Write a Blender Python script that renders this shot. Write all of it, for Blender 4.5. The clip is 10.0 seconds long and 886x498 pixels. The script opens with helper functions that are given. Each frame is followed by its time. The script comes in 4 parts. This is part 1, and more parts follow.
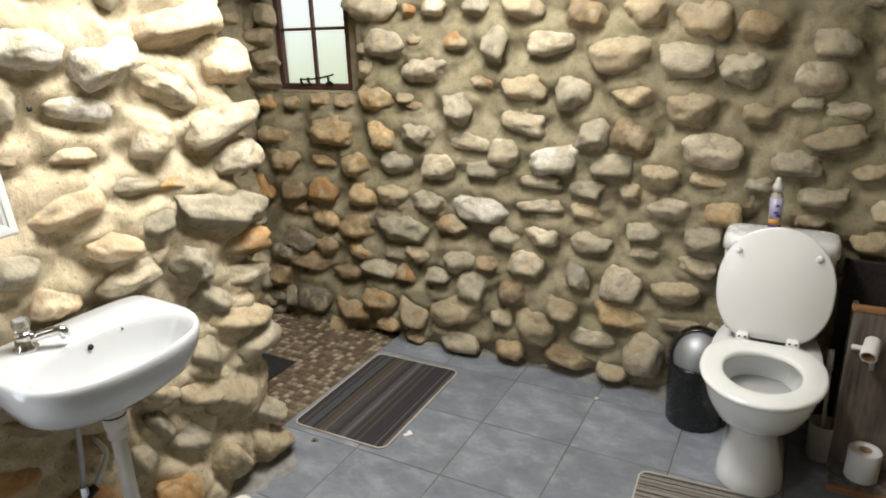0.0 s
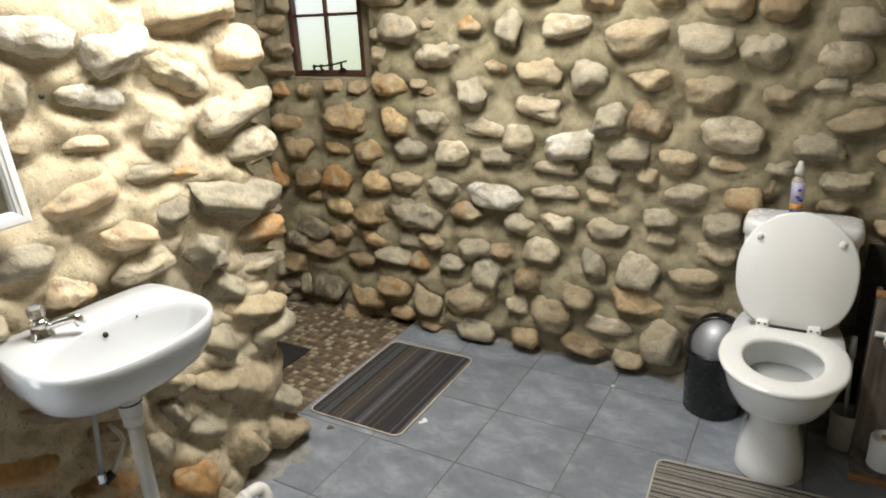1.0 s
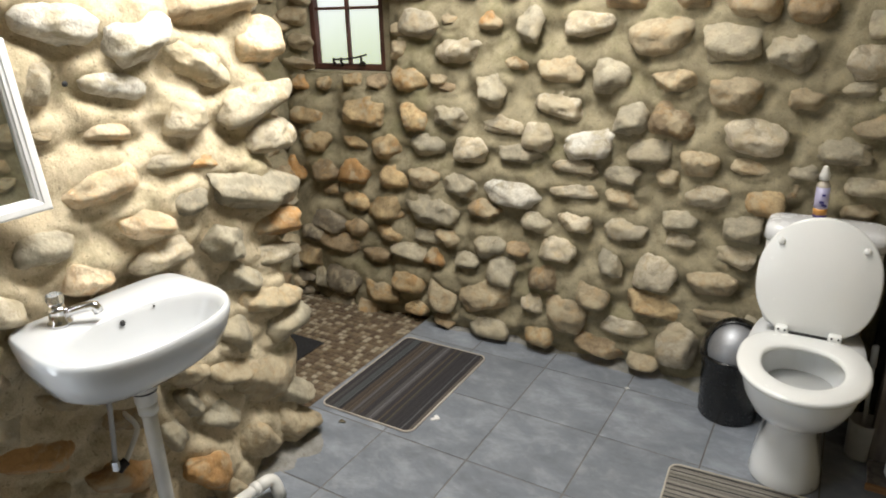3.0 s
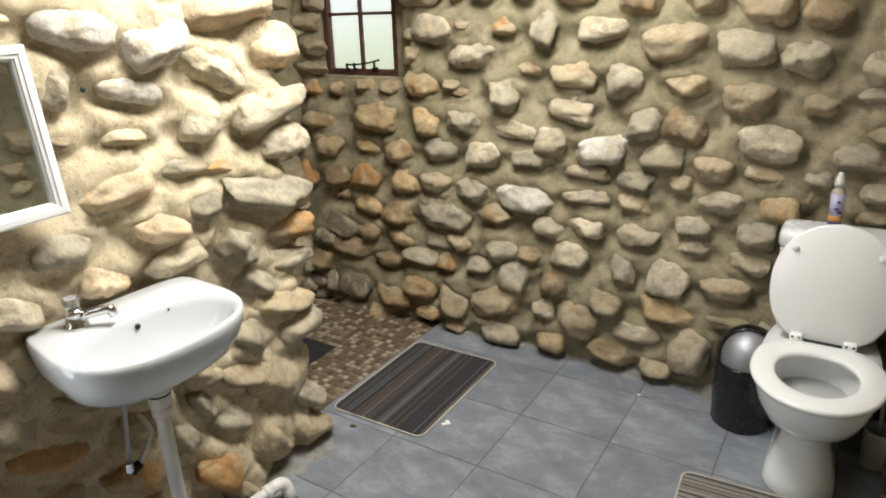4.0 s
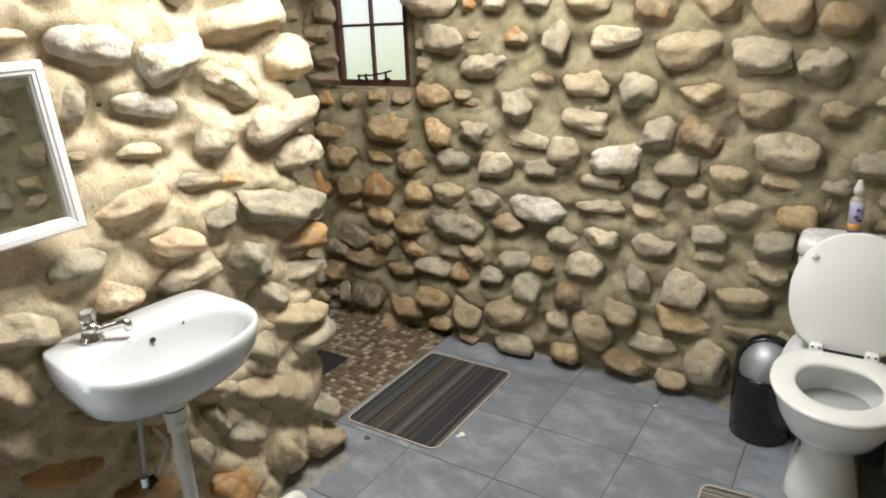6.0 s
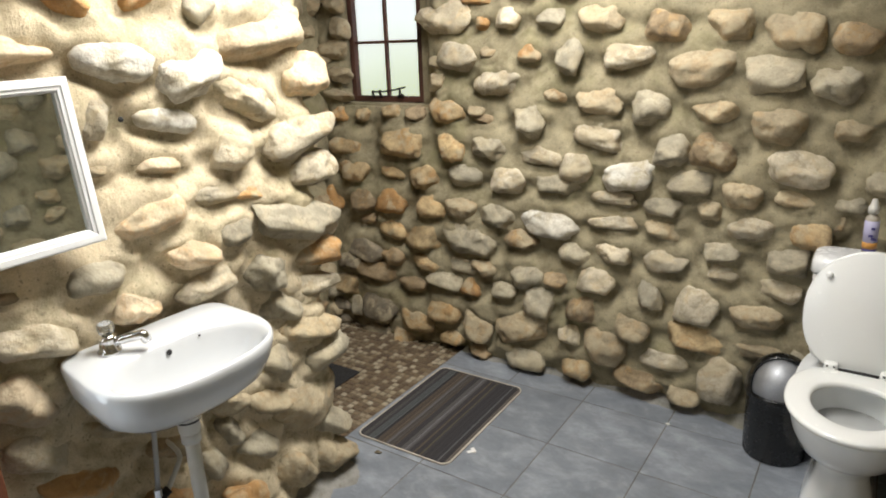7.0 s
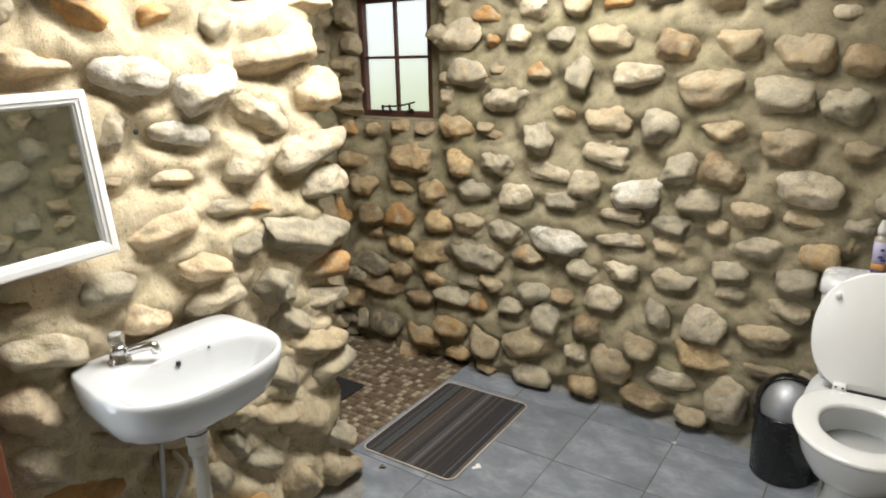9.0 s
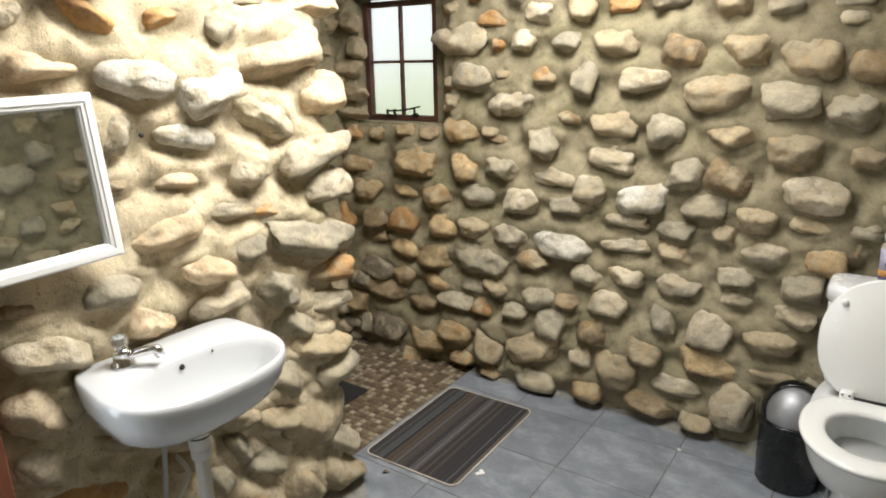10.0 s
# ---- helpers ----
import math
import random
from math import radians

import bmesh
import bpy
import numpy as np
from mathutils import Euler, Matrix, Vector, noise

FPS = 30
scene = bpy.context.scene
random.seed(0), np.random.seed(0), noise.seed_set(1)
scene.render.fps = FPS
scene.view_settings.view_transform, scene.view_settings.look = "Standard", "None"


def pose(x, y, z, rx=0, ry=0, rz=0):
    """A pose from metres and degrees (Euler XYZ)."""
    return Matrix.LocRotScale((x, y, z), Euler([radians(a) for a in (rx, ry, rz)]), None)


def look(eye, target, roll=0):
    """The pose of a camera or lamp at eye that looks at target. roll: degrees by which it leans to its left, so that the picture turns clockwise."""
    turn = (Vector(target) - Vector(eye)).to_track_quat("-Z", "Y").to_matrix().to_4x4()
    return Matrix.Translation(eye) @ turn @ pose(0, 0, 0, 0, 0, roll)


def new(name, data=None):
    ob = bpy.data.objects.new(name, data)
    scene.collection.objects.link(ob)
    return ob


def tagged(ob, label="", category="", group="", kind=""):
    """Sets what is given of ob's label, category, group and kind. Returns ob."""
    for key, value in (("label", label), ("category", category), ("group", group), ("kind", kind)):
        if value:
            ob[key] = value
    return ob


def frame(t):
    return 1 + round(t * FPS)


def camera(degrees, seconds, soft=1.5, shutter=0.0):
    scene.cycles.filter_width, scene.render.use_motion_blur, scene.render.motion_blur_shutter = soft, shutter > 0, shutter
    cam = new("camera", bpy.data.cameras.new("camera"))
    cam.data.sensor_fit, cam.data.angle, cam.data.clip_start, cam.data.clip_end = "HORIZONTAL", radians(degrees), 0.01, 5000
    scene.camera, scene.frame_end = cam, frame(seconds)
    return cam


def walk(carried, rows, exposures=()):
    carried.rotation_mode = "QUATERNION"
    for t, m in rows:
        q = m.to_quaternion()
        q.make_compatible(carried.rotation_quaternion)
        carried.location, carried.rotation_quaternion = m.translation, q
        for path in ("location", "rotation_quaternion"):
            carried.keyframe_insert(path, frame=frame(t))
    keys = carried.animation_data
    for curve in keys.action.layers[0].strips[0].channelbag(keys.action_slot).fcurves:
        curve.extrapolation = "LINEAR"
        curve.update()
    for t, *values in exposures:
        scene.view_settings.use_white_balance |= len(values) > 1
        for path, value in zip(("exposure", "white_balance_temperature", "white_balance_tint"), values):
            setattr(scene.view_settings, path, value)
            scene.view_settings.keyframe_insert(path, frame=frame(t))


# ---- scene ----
cam = camera(67.5, 10.0, soft=1.9)
PATH = [
    (0, (0.909, -1.917, 1.407), (0.001, -0.256, 0.761), -2.0),
    (0.5, (0.905, -1.909, 1.402), (-0.026, -0.268, 0.736), -2.3),
    (1, (0.902, -1.902, 1.397), (-0.041, -0.273, 0.719), -2.7),
    (1.5, (0.896, -1.896, 1.395), (-0.053, -0.273, 0.712), -2.7),
    (2, (0.893, -1.895, 1.394), (-0.056, -0.274, 0.708), -2.3),
    (2.5, (0.888, -1.896, 1.394), (-0.072, -0.282, 0.704), -1.8),
    (4, (0.884, -1.902, 1.4), (-0.12, -0.31, 0.725), -1.7),
    (4.5, (0.88, -1.901, 1.398), (-0.132, -0.31, 0.728), -1.4),
    (5, (0.881, -1.896, 1.398), (-0.135, -0.308, 0.731), -1.6),
    (5.5, (0.872, -1.895, 1.399), (-0.148, -0.306, 0.737), -2.2),
    (7, (0.864, -1.911, 1.409), (-0.201, -0.33, 0.802), -2.1),
    (7.5, (0.862, -1.916, 1.409), (-0.209, -0.335, 0.814), -2.1),
    (8, (0.862, -1.92, 1.41), (-0.212, -0.338, 0.824), -1.8),
    (8.5, (0.861, -1.921, 1.418), (-0.216, -0.34, 0.837), -1.6),
    (9, (0.857, -1.921, 1.416), (-0.225, -0.338, 0.848), -1.4),
    (9.5, (0.852, -1.921, 1.418), (-0.234, -0.339, 0.856), -1.2),
    (10, (0.852, -1.918, 1.415), (-0.241, -0.338, 0.86), -1.2),
]
walk(cam, [(t, look(eye, target, roll)) for t, eye, target, roll in PATH], exposures=[(0, 0.0), (10, 0.0)])

# ---- world and light ----
world = bpy.data.worlds.new("sky")
scene.world = world
world.use_nodes = True
wn = world.node_tree
sky = wn.nodes.new("ShaderNodeTexSky")
sky.sky_type, sky.sun_disc = "NISHITA", False
sky.sun_elevation, sky.sun_rotation = radians(55), radians(-60)
wn.links.new(sky.outputs[0], wn.nodes["Background"].inputs[0])
wn.nodes["Background"].inputs[1].default_value = 0.12


def area_lamp(name, m, sx, sy, watts, colour):
    d = bpy.data.lights.new(name, "AREA")
    d.shape, d.size, d.size_y, d.energy, d.color = "RECTANGLE", sx, sy, watts, colour
    ob = new(name, d)
    ob.matrix_world = m
    return ob


CEIL = 2.16
# inferred roof light, tilted towards the west wall; added fill lamp at the door
area_lamp("roof_daylight", pose(0.10, -0.50, CEIL + 0.15, 0, 36, 0), 0.50, 1.20, 71, (1.0, 0.968, 0.912))
area_lamp("door_fill", look((-0.80, -1.95, 1.02), (0.9, -0.6, 0.45)), 0.74, 1.7, 21, (0.88, 0.95, 1.0))

# ---- materials ----


def material(name, rough=0.5, metal=0.0):
    m = bpy.data.materials.new(name)
    m.use_nodes = True
    b = m.node_tree.nodes["Principled BSDF"]
    b.inputs["Roughness"].default_value, b.inputs["Metallic"].default_value = rough, metal
    return m, m.node_tree, b


def node(nt, kind, **values):
    n = nt.nodes.new(kind)
    for k, v in values.items():
        n.inputs[k.replace("_", " ")].default_value = v
    return n


def noise_tex(nt, scale, detail=4.0, rough=0.55, source=None):
    n = node(nt, "ShaderNodeTexNoise", Scale=scale, Detail=detail, Roughness=rough)
    if source:
        nt.links.new(source, n.inputs["Vector"])
    return n


def ramp(nt, fac, stops):
    r = nt.nodes.new("ShaderNodeValToRGB")
    while len(r.color_ramp.elements) < len(stops):
        r.color_ramp.elements.new(0.5)
    for e, (p, c) in zip(r.color_ramp.elements, stops):
        e.position, e.color = p, (*c, 1) if len(c) == 3 else c
    nt.links.new(fac, r.inputs[0])
    return r.outputs[0]


def mix(nt, fac, a, b, mode="MIX"):
    n = nt.nodes.new("ShaderNodeMix")
    n.data_type, n.blend_type = "RGBA", mode
    for value, slot in ((fac, n.inputs[0]), (a, n.inputs[6]), (b, n.inputs[7])):
        if isinstance(value, bpy.types.NodeSocket):
            nt.links.new(value, slot)
        elif isinstance(value, tuple):
            slot.default_value = (*value, 1)
        else:
            slot.default_value = value
    return n.outputs[2]


def bump(nt, b, height, strength=0.3, distance=0.01):
    n = node(nt, "ShaderNodeBump", Strength=strength, Distance=distance)
    nt.links.new(height, n.inputs["Height"])
    nt.links.new(n.outputs[0], b.inputs["Normal"])


def add_math(nt, op, a, b):
    n = nt.nodes.new("ShaderNodeMath")
    n.operation = op
    for value, slot in ((a, n.inputs[0]), (b, n.inputs[1])):
        if isinstance(value, bpy.types.NodeSocket):
            nt.links.new(value, slot)
        else:
            slot.default_value = value
    return n.outputs[0]


def coords(nt, which="Object"):
    return nt.nodes.new("ShaderNodeTexCoord").outputs[which]


def plain(name, colour, rough=0.5, metal=0.0, wear=0.12, grain=60.0, relief=0.06, coat=0.0):
    """A mostly even surface with faint stains and fine grain."""
    m, nt, b = material(name, rough, metal)
    pos = coords(nt)
    big, fine = noise_tex(nt, 7.0, 5, source=pos), noise_tex(nt, grain, 3, source=pos)
    dark = tuple(c * (1 - 2.2 * wear) for c in colour)
    light = tuple(min(1, c * (1 + wear)) for c in colour)
    col = ramp(nt, big.outputs[0], [(0.3, dark), (0.55, colour), (0.75, light)])
    nt.links.new(col, b.inputs["Base Color"])
    nt.links.new(ramp(nt, fine.outputs[0], [(0.3, (rough * 0.8,) * 3), (0.7, (min(1, rough * 1.25),) * 3)]), b.inputs["Roughness"])
    if relief:
        bump(nt, b, fine.outputs[0], relief, 0.002)
    b.inputs["Coat Weight"].default_value = coat
    return m


def stone_material(name, base, second, vein):
    """Field stone: cloudy body colour, rust or lime patches, grain and pits; each stone shifted by its own random value."""
    m, nt, b = material(name, 0.85)
    pos = nt.nodes.new("ShaderNodeNewGeometry").outputs["Position"]
    rnd = nt.nodes.new("ShaderNodeObjectInfo").outputs["Random"]
    shift = nt.nodes.new("ShaderNodeVectorMath")
    shift.operation = "ADD"
    comb = nt.nodes.new("ShaderNodeCombineXYZ")
    nt.links.new(add_math(nt, "MULTIPLY", rnd, 37.0), comb.inputs[0])
    nt.links.new(add_math(nt, "MULTIPLY", rnd, 11.0), comb.inputs[2])
    nt.links.new(pos, shift.inputs[0])
    nt.links.new(comb.outputs[0], shift.inputs[1])
    p = shift.outputs[0]
    cloud, patch, grain, pit = noise_tex(nt, 8, 6, 0.62, p), noise_tex(nt, 13, 7, 0.68, p), noise_tex(nt, 110, 5, 0.7, p), noise_tex(nt, 24, 6, 0.62, p)
    patch.inputs["Distortion"].default_value = 0.8
    col = ramp(nt, cloud.outputs[0], [(0.3, tuple(c * 0.66 for c in base)), (0.48, base), (0.66, tuple(min(0.9, c * 1.28) for c in base))])
    far = ramp(nt, patch.outputs[0], [(0.49, (0, 0, 0)), (0.60, (1, 1, 1))])
    col = mix(nt, add_math(nt, "MULTIPLY", far, 0.8), col, second)
    thin = ramp(nt, pit.outputs[0], [(0.47, (0, 0, 0)), (0.5, (1, 1, 1)), (0.53, (0, 0, 0))])
    col = mix(nt, add_math(nt, "MULTIPLY", thin, 0.4), col, vein)
    tone = ramp(nt, rnd, [(0.0, (0.72, 0.70, 0.66)), (0.5, (0.86, 0.85, 0.83)), (1.0, (0.98, 0.95, 0.89))])
    col = mix(nt, 1.0, col, tone, "MULTIPLY")
    speck = ramp(nt, grain.outputs[0], [(0.3, (0.92, 0.91, 0.90)), (0.55, (1, 1, 1)), (0.8, (1.04, 1.04, 1.03))])
    col = mix(nt, 1.0, col, speck, "MULTIPLY")
    # dirt in hollows of the grain, and lichen spots
    dirt = noise_tex(nt, 19, 8, 0.72, p)
    dirt.inputs["Distortion"].default_value = 0.6
    col = mix(nt, add_math(nt, "MULTIPLY", ramp(nt, dirt.outputs[0], [(0.36, (1, 1, 1)), (0.45, (0, 0, 0))]), 0.5), col, (0.17, 0.135, 0.085))
    # mortar smears left on the face
    smear = noise_tex(nt, 13, 5, 0.6, p)
    far2 = ramp(nt, smear.outputs[0], [(0.53, (0, 0, 0)), (0.62, (1, 1, 1))])
    col = mix(nt, add_math(nt, "MULTIPLY", far2, 0.7), col, (0.40, 0.345, 0.235))
    nt.links.new(col, b.inputs["Base Color"])
    h = add_math(nt, "ADD", add_math(nt, "MULTIPLY", pit.outputs[0], 1.0), add_math(nt, "MULTIPLY", grain.outputs[0], 0.06))
    bump(nt, b, h, 0.7, 0.018)
    return m


STONE = {
    "W": stone_material("white_stone", (0.77, 0.74, 0.66), (0.6, 0.55, 0.44), (0.42, 0.36, 0.27)),
    "w": stone_material("cream_stone", (0.585, 0.53, 0.415), (0.55, 0.45, 0.30), (0.36, 0.29, 0.2)),
    "g": stone_material("grey_stone", (0.39, 0.358, 0.276), (0.52, 0.46, 0.345), (0.27, 0.24, 0.19)),
    "t": stone_material("tan_stone", (0.465, 0.395, 0.272), (0.48, 0.36, 0.21), (0.30, 0.22, 0.14)),
    "p": stone_material("pale_tan_stone", (0.69, 0.575, 0.415), (0.64, 0.45, 0.265), (0.42, 0.32, 0.2)),
    "n": stone_material("damp_tan_stone", (0.49, 0.375, 0.215), (0.46, 0.28, 0.12), (0.20, 0.14, 0.08)),
    "o": stone_material("rust_stone", (0.49, 0.285, 0.115), (0.54, 0.41, 0.25), (0.34, 0.16, 0.065)),
    "b": stone_material("brown_stone", (0.35, 0.27, 0.17), (0.45, 0.30, 0.145), (0.18, 0.13, 0.09)),
    "d": stone_material("dark_stone", (0.23, 0.2, 0.15), (0.33, 0.27, 0.19), (0.11, 0.09, 0.07)),
}


def mortar_material(name, low, mean, high):
    m, nt, b = material(name, 0.95)
    pos = nt.nodes.new("ShaderNodeNewGeometry").outputs["Position"]
    big, mid, sand, hole = noise_tex(nt, 2.2, 5, 0.6, pos), noise_tex(nt, 14, 6, 0.65, pos), noise_tex(nt, 260, 3, 0.7, pos), noise_tex(nt, 45, 4, 0.6, pos)
    col = ramp(nt, big.outputs[0], [(0.3, low), (0.5, mean), (0.7, high)])
    col = mix(nt, 0.9, col, ramp(nt, mid.outputs[0], [(0.3, (0.52, 0.50, 0.45)), (0.52, (1, 1, 1)), (0.72, (1.18, 1.16, 1.12))]), "MULTIPLY")
    col = mix(nt, 0.6, col, ramp(nt, sand.outputs[0], [(0.3, (0.7, 0.68, 0.64)), (0.6, (1.05, 1.05, 1.05))]), "MULTIPLY")
    moss = noise_tex(nt, 3.4, 7, 0.7, pos)
    col = mix(nt, add_math(nt, "MULTIPLY", ramp(nt, moss.outputs[0], [(0.53, (0, 0, 0)), (0.68, (1, 1, 1))]), 0.55), col, (0.165, 0.155, 0.07))
    # dark dots paint the shade inside small pits that have no relief
    pits = noise_tex(nt, 75, 2, 0.5, pos)
    pit_shade = ramp(nt, pits.outputs[0], [(0.63, (0, 0, 0)), (0.70, (1, 1, 1))])
    col = mix(nt, add_math(nt, "MULTIPLY", pit_shade, 0.55), col, (0.17, 0.14, 0.095))
    nt.links.new(col, b.inputs["Base Color"])
    h = add_math(nt, "ADD", mid.outputs[0], add_math(nt, "ADD", add_math(nt, "MULTIPLY", sand.outputs[0], 0.18), add_math(nt, "MULTIPLY", hole.outputs[0], 0.4)))
    bump(nt, b, h, 0.62, 0.014)
    return m


def tile_material():
    """Grey glazed floor tile with soft marble clouds; each tile has its own clouding."""
    m, nt, b = material("grey_marbled_tile", 0.3)
    pos = nt.nodes.new("ShaderNodeNewGeometry").outputs["Position"]
    rnd = nt.nodes.new("ShaderNodeObjectInfo").outputs["Random"]
    comb = nt.nodes.new("ShaderNodeCombineXYZ")
    nt.links.new(add_math(nt, "MULTIPLY", rnd, 50.0), comb.inputs[2])
    shift = nt.nodes.new("ShaderNodeVectorMath")
    shift.operation = "ADD"
    nt.links.new(pos, shift.inputs[0])
    nt.links.new(comb.outputs[0], shift.inputs[1])
    p = shift.outputs[0]
    mp = nt.nodes.new("ShaderNodeMapping")
    mp.inputs["Rotation"].default_value = (0, 0, 0.75)
    mp.inputs["Scale"].default_value = (1.0, 1.45, 1.0)
    nt.links.new(p, mp.inputs[0])
    cloud, streak, fine = noise_tex(nt, 6.5, 8, 0.68, mp.outputs[0]), noise_tex(nt, 7.5, 9, 0.75, mp.outputs[0]), noise_tex(nt, 90, 3, 0.6, p)
    cloud.inputs["Distortion"].default_value, streak.inputs["Distortion"].default_value = 0.25, 0.5
    col = ramp(nt, cloud.outputs[0], [(0.32, (0.144, 0.158, 0.180)), (0.5, (0.195, 0.213, 0.241)), (0.68, (0.30, 0.325, 0.360))])
    thin = ramp(nt, streak.outputs[0], [(0.56, (0, 0, 0)), (0.66, (1, 1, 1)), (0.74, (0.2, 0.2, 0.2))])
    col = mix(nt, add_math(nt, "MULTIPLY", thin, 0.30), col, (0.38, 0.40, 0.425))
    tone = ramp(nt, rnd, [(0, (0.93, 0.93, 0.93)), (1, (1.05, 1.05, 1.05))])
    col = mix(nt, 1.0, col, tone, "MULTIPLY")
    nt.links.new(col, b.inputs["Base Color"])
    nt.links.new(ramp(nt, cloud.outputs[0], [(0.3, (0.36,) * 3), (0.7, (0.5,) * 3)]), b.inputs["Roughness"])
    bump(nt, b, fine.outputs[0], 0.08, 0.002)
    return m


def mosaic_material(island):
    m, nt, b = material("pebble_mosaic_rest" if island else "pebble_mosaic", 0.55)
    if island:
        rnd = nt.nodes.new("ShaderNodeNewGeometry").outputs["Random Per Island"]
    else:
        rnd = nt.nodes.new("ShaderNodeObjectInfo").outputs["Random"]
    pos = nt.nodes.new("ShaderNodeNewGeometry").outputs["Position"]
    fine = noise_tex(nt, 120, 4, 0.6, pos)
    col = ramp(nt, rnd, [(0.0, (0.088, 0.057, 0.032)), (0.35, (0.138, 0.095, 0.055)), (0.6, (0.185, 0.135, 0.082)), (0.78, (0.30, 0.25, 0.17)), (1.0, (0.40, 0.35, 0.26))])
    col = mix(nt, 0.6, col, ramp(nt, fine.outputs[0], [(0.3, (0.7, 0.7, 0.7)), (0.7, (1.1, 1.1, 1.1))]), "MULTIPLY")
    nt.links.new(col, b.inputs["Base Color"])
    bump(nt, b, fine.outputs[0], 0.2, 0.003)
    return m


def woven_material(name, axis, width, bands, thread, repeat=1.0):
    """Striped flat-weave: wide and narrow bands across one axis over the given width, broken up thread by thread, with a ribbed relief."""
    m, nt, b = material(name, 0.95)
    pos = coords(nt)
    sep = nt.nodes.new("ShaderNodeSeparateXYZ")
    nt.links.new(pos, sep.inputs[0])
    comb = nt.nodes.new("ShaderNodeCombineXYZ")
    nt.links.new(sep.outputs[axis], comb.inputs[0])
    wob = noise_tex(nt, 30, 2, 0.5, pos)
    across = add_math(nt, "ADD", add_math(nt, "DIVIDE", sep.outputs[axis], width), 0.5)
    across = add_math(nt, "ADD", across, add_math(nt, "MULTIPLY", add_math(nt, "SUBTRACT", wob.outputs[0], 0.5), 0.012))
    across = add_math(nt, "FRACT", add_math(nt, "MULTIPLY", across, repeat), 0.0)
    col = ramp(nt, across, bands)
    col.node.color_ramp.interpolation = "CONSTANT"
    fine = noise_tex(nt, thread, 5, 0.75, comb.outputs[0])
    col = mix(nt, 1.0, col, ramp(nt, fine.outputs[0], [(0.38, (0.35, 0.34, 0.34)), (0.47, (0.9, 0.88, 0.86)), (0.52, (0.6, 0.6, 0.6)), (0.56, (1.35, 1.35, 1.38)), (0.64, (0.7, 0.66, 0.62))]), "MULTIPLY")
    yarn = noise_tex(nt, 420, 2, 0.6, pos)
    col = mix(nt, 0.7, col, ramp(nt, yarn.outputs[0], [(0.3, (0.6, 0.6, 0.6)), (0.7, (1.2, 1.2, 1.2))]), "MULTIPLY")
    nt.links.new(col, b.inputs["Base Color"])
    wave = node(nt, "ShaderNodeTexNoise", Scale=260.0, Detail=1.0)
    nt.links.new(comb.outputs[0], wave.inputs["Vector"])
    bump(nt, b, add_math(nt, "ADD", wave.outputs[0], yarn.outputs[0]), 0.6, 0.004)
    return m


def wood_material(name, a, c, axis=2):
    m, nt, b = material(name, 0.75)
    pos = coords(nt)
    mp = nt.nodes.new("ShaderNodeMapping")
    s = [40.0, 40.0, 40.0]
    s[axis] = 3.0
    mp.inputs["Scale"].default_value = s
    nt.links.new(pos, mp.inputs[0])
    grain, blot = noise_tex(nt, 1.0, 6, 0.65, mp.outputs[0]), noise_tex(nt, 8, 4, 0.6, pos)
    col = ramp(nt, grain.outputs[0], [(0.3, a), (0.7, c)])
    col = mix(nt, 0.7, col, ramp(nt, blot.outputs[0], [(0.3, (0.6, 0.6, 0.6)), (0.7, (1.2, 1.2, 1.2))]), "MULTIPLY")
    nt.links.new(col, b.inputs["Base Color"])
    bump(nt, b, grain.outputs[0], 0.4, 0.004)
    return m


MORTAR = mortar_material("grey_sandy_mortar", (0.242, 0.209, 0.133), (0.304, 0.265, 0.172), (0.365, 0.32, 0.214))
# its paleness partly carries the strong light on the partition as colour
MORTAR_PALE_LIT = mortar_material("pale_lit_mortar", (0.50, 0.422, 0.286), (0.575, 0.488, 0.336), (0.64, 0.552, 0.392))
TILE = tile_material()
MOSAIC, MOSAIC_REST = mosaic_material(False), mosaic_material(True)
GROUT = plain("tile_grout", (0.16, 0.15, 0.138), 0.9, wear=0.2, grain=150, relief=0.3)
MOSAIC_BED = plain("mosaic_grout", (0.15, 0.12, 0.083), 0.9, wear=0.2, grain=150, relief=0.3)
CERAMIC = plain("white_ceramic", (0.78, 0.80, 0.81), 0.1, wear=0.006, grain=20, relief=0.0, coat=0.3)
# darker copy of the white ceramic, offsetting the strong roof light on the basin
CERAMIC_DIMMED = plain("white_ceramic_dimmed", (0.58, 0.595, 0.605), 0.1, wear=0.006, grain=20, relief=0.0, coat=0.3)
SEAT = plain("white_seat_plastic", (0.83, 0.84, 0.825), 0.22, wear=0.006, grain=25, relief=0.01)
CISTERN = plain("white_cistern_plastic", (0.74, 0.75, 0.76), 0.25, wear=0.01, grain=25, relief=0.01)
CHROME = plain("chrome", (0.78, 0.78, 0.78), 0.12, 1.0, wear=0.06, grain=80, relief=0.02)
BLACK = plain("black_plastic", (0.006, 0.0065, 0.007), 0.24, wear=0.1, grain=60, relief=0.0)
SILVER = plain("silver_flap", (0.34, 0.35, 0.37), 0.5, 0.8, wear=0.06, grain=140, relief=0.03)
PVC = plain("white_pvc", (0.68, 0.67, 0.63), 0.4, wear=0.1, grain=40, relief=0.03)
HOSE = plain("braided_hose", (0.42, 0.42, 0.41), 0.4, 0.6, wear=0.15, grain=300, relief=0.4)
# black for the shade inside holes and gaps, also screws and the seal
SHADE_TRIM_BLACK = plain("shade_and_trim_black", (0.01, 0.01, 0.01), 0.6, wear=0.1)
WHITE_PAINT = plain("white_frame_paint", (0.80, 0.80, 0.79), 0.4, wear=0.03, grain=60, relief=0.05)
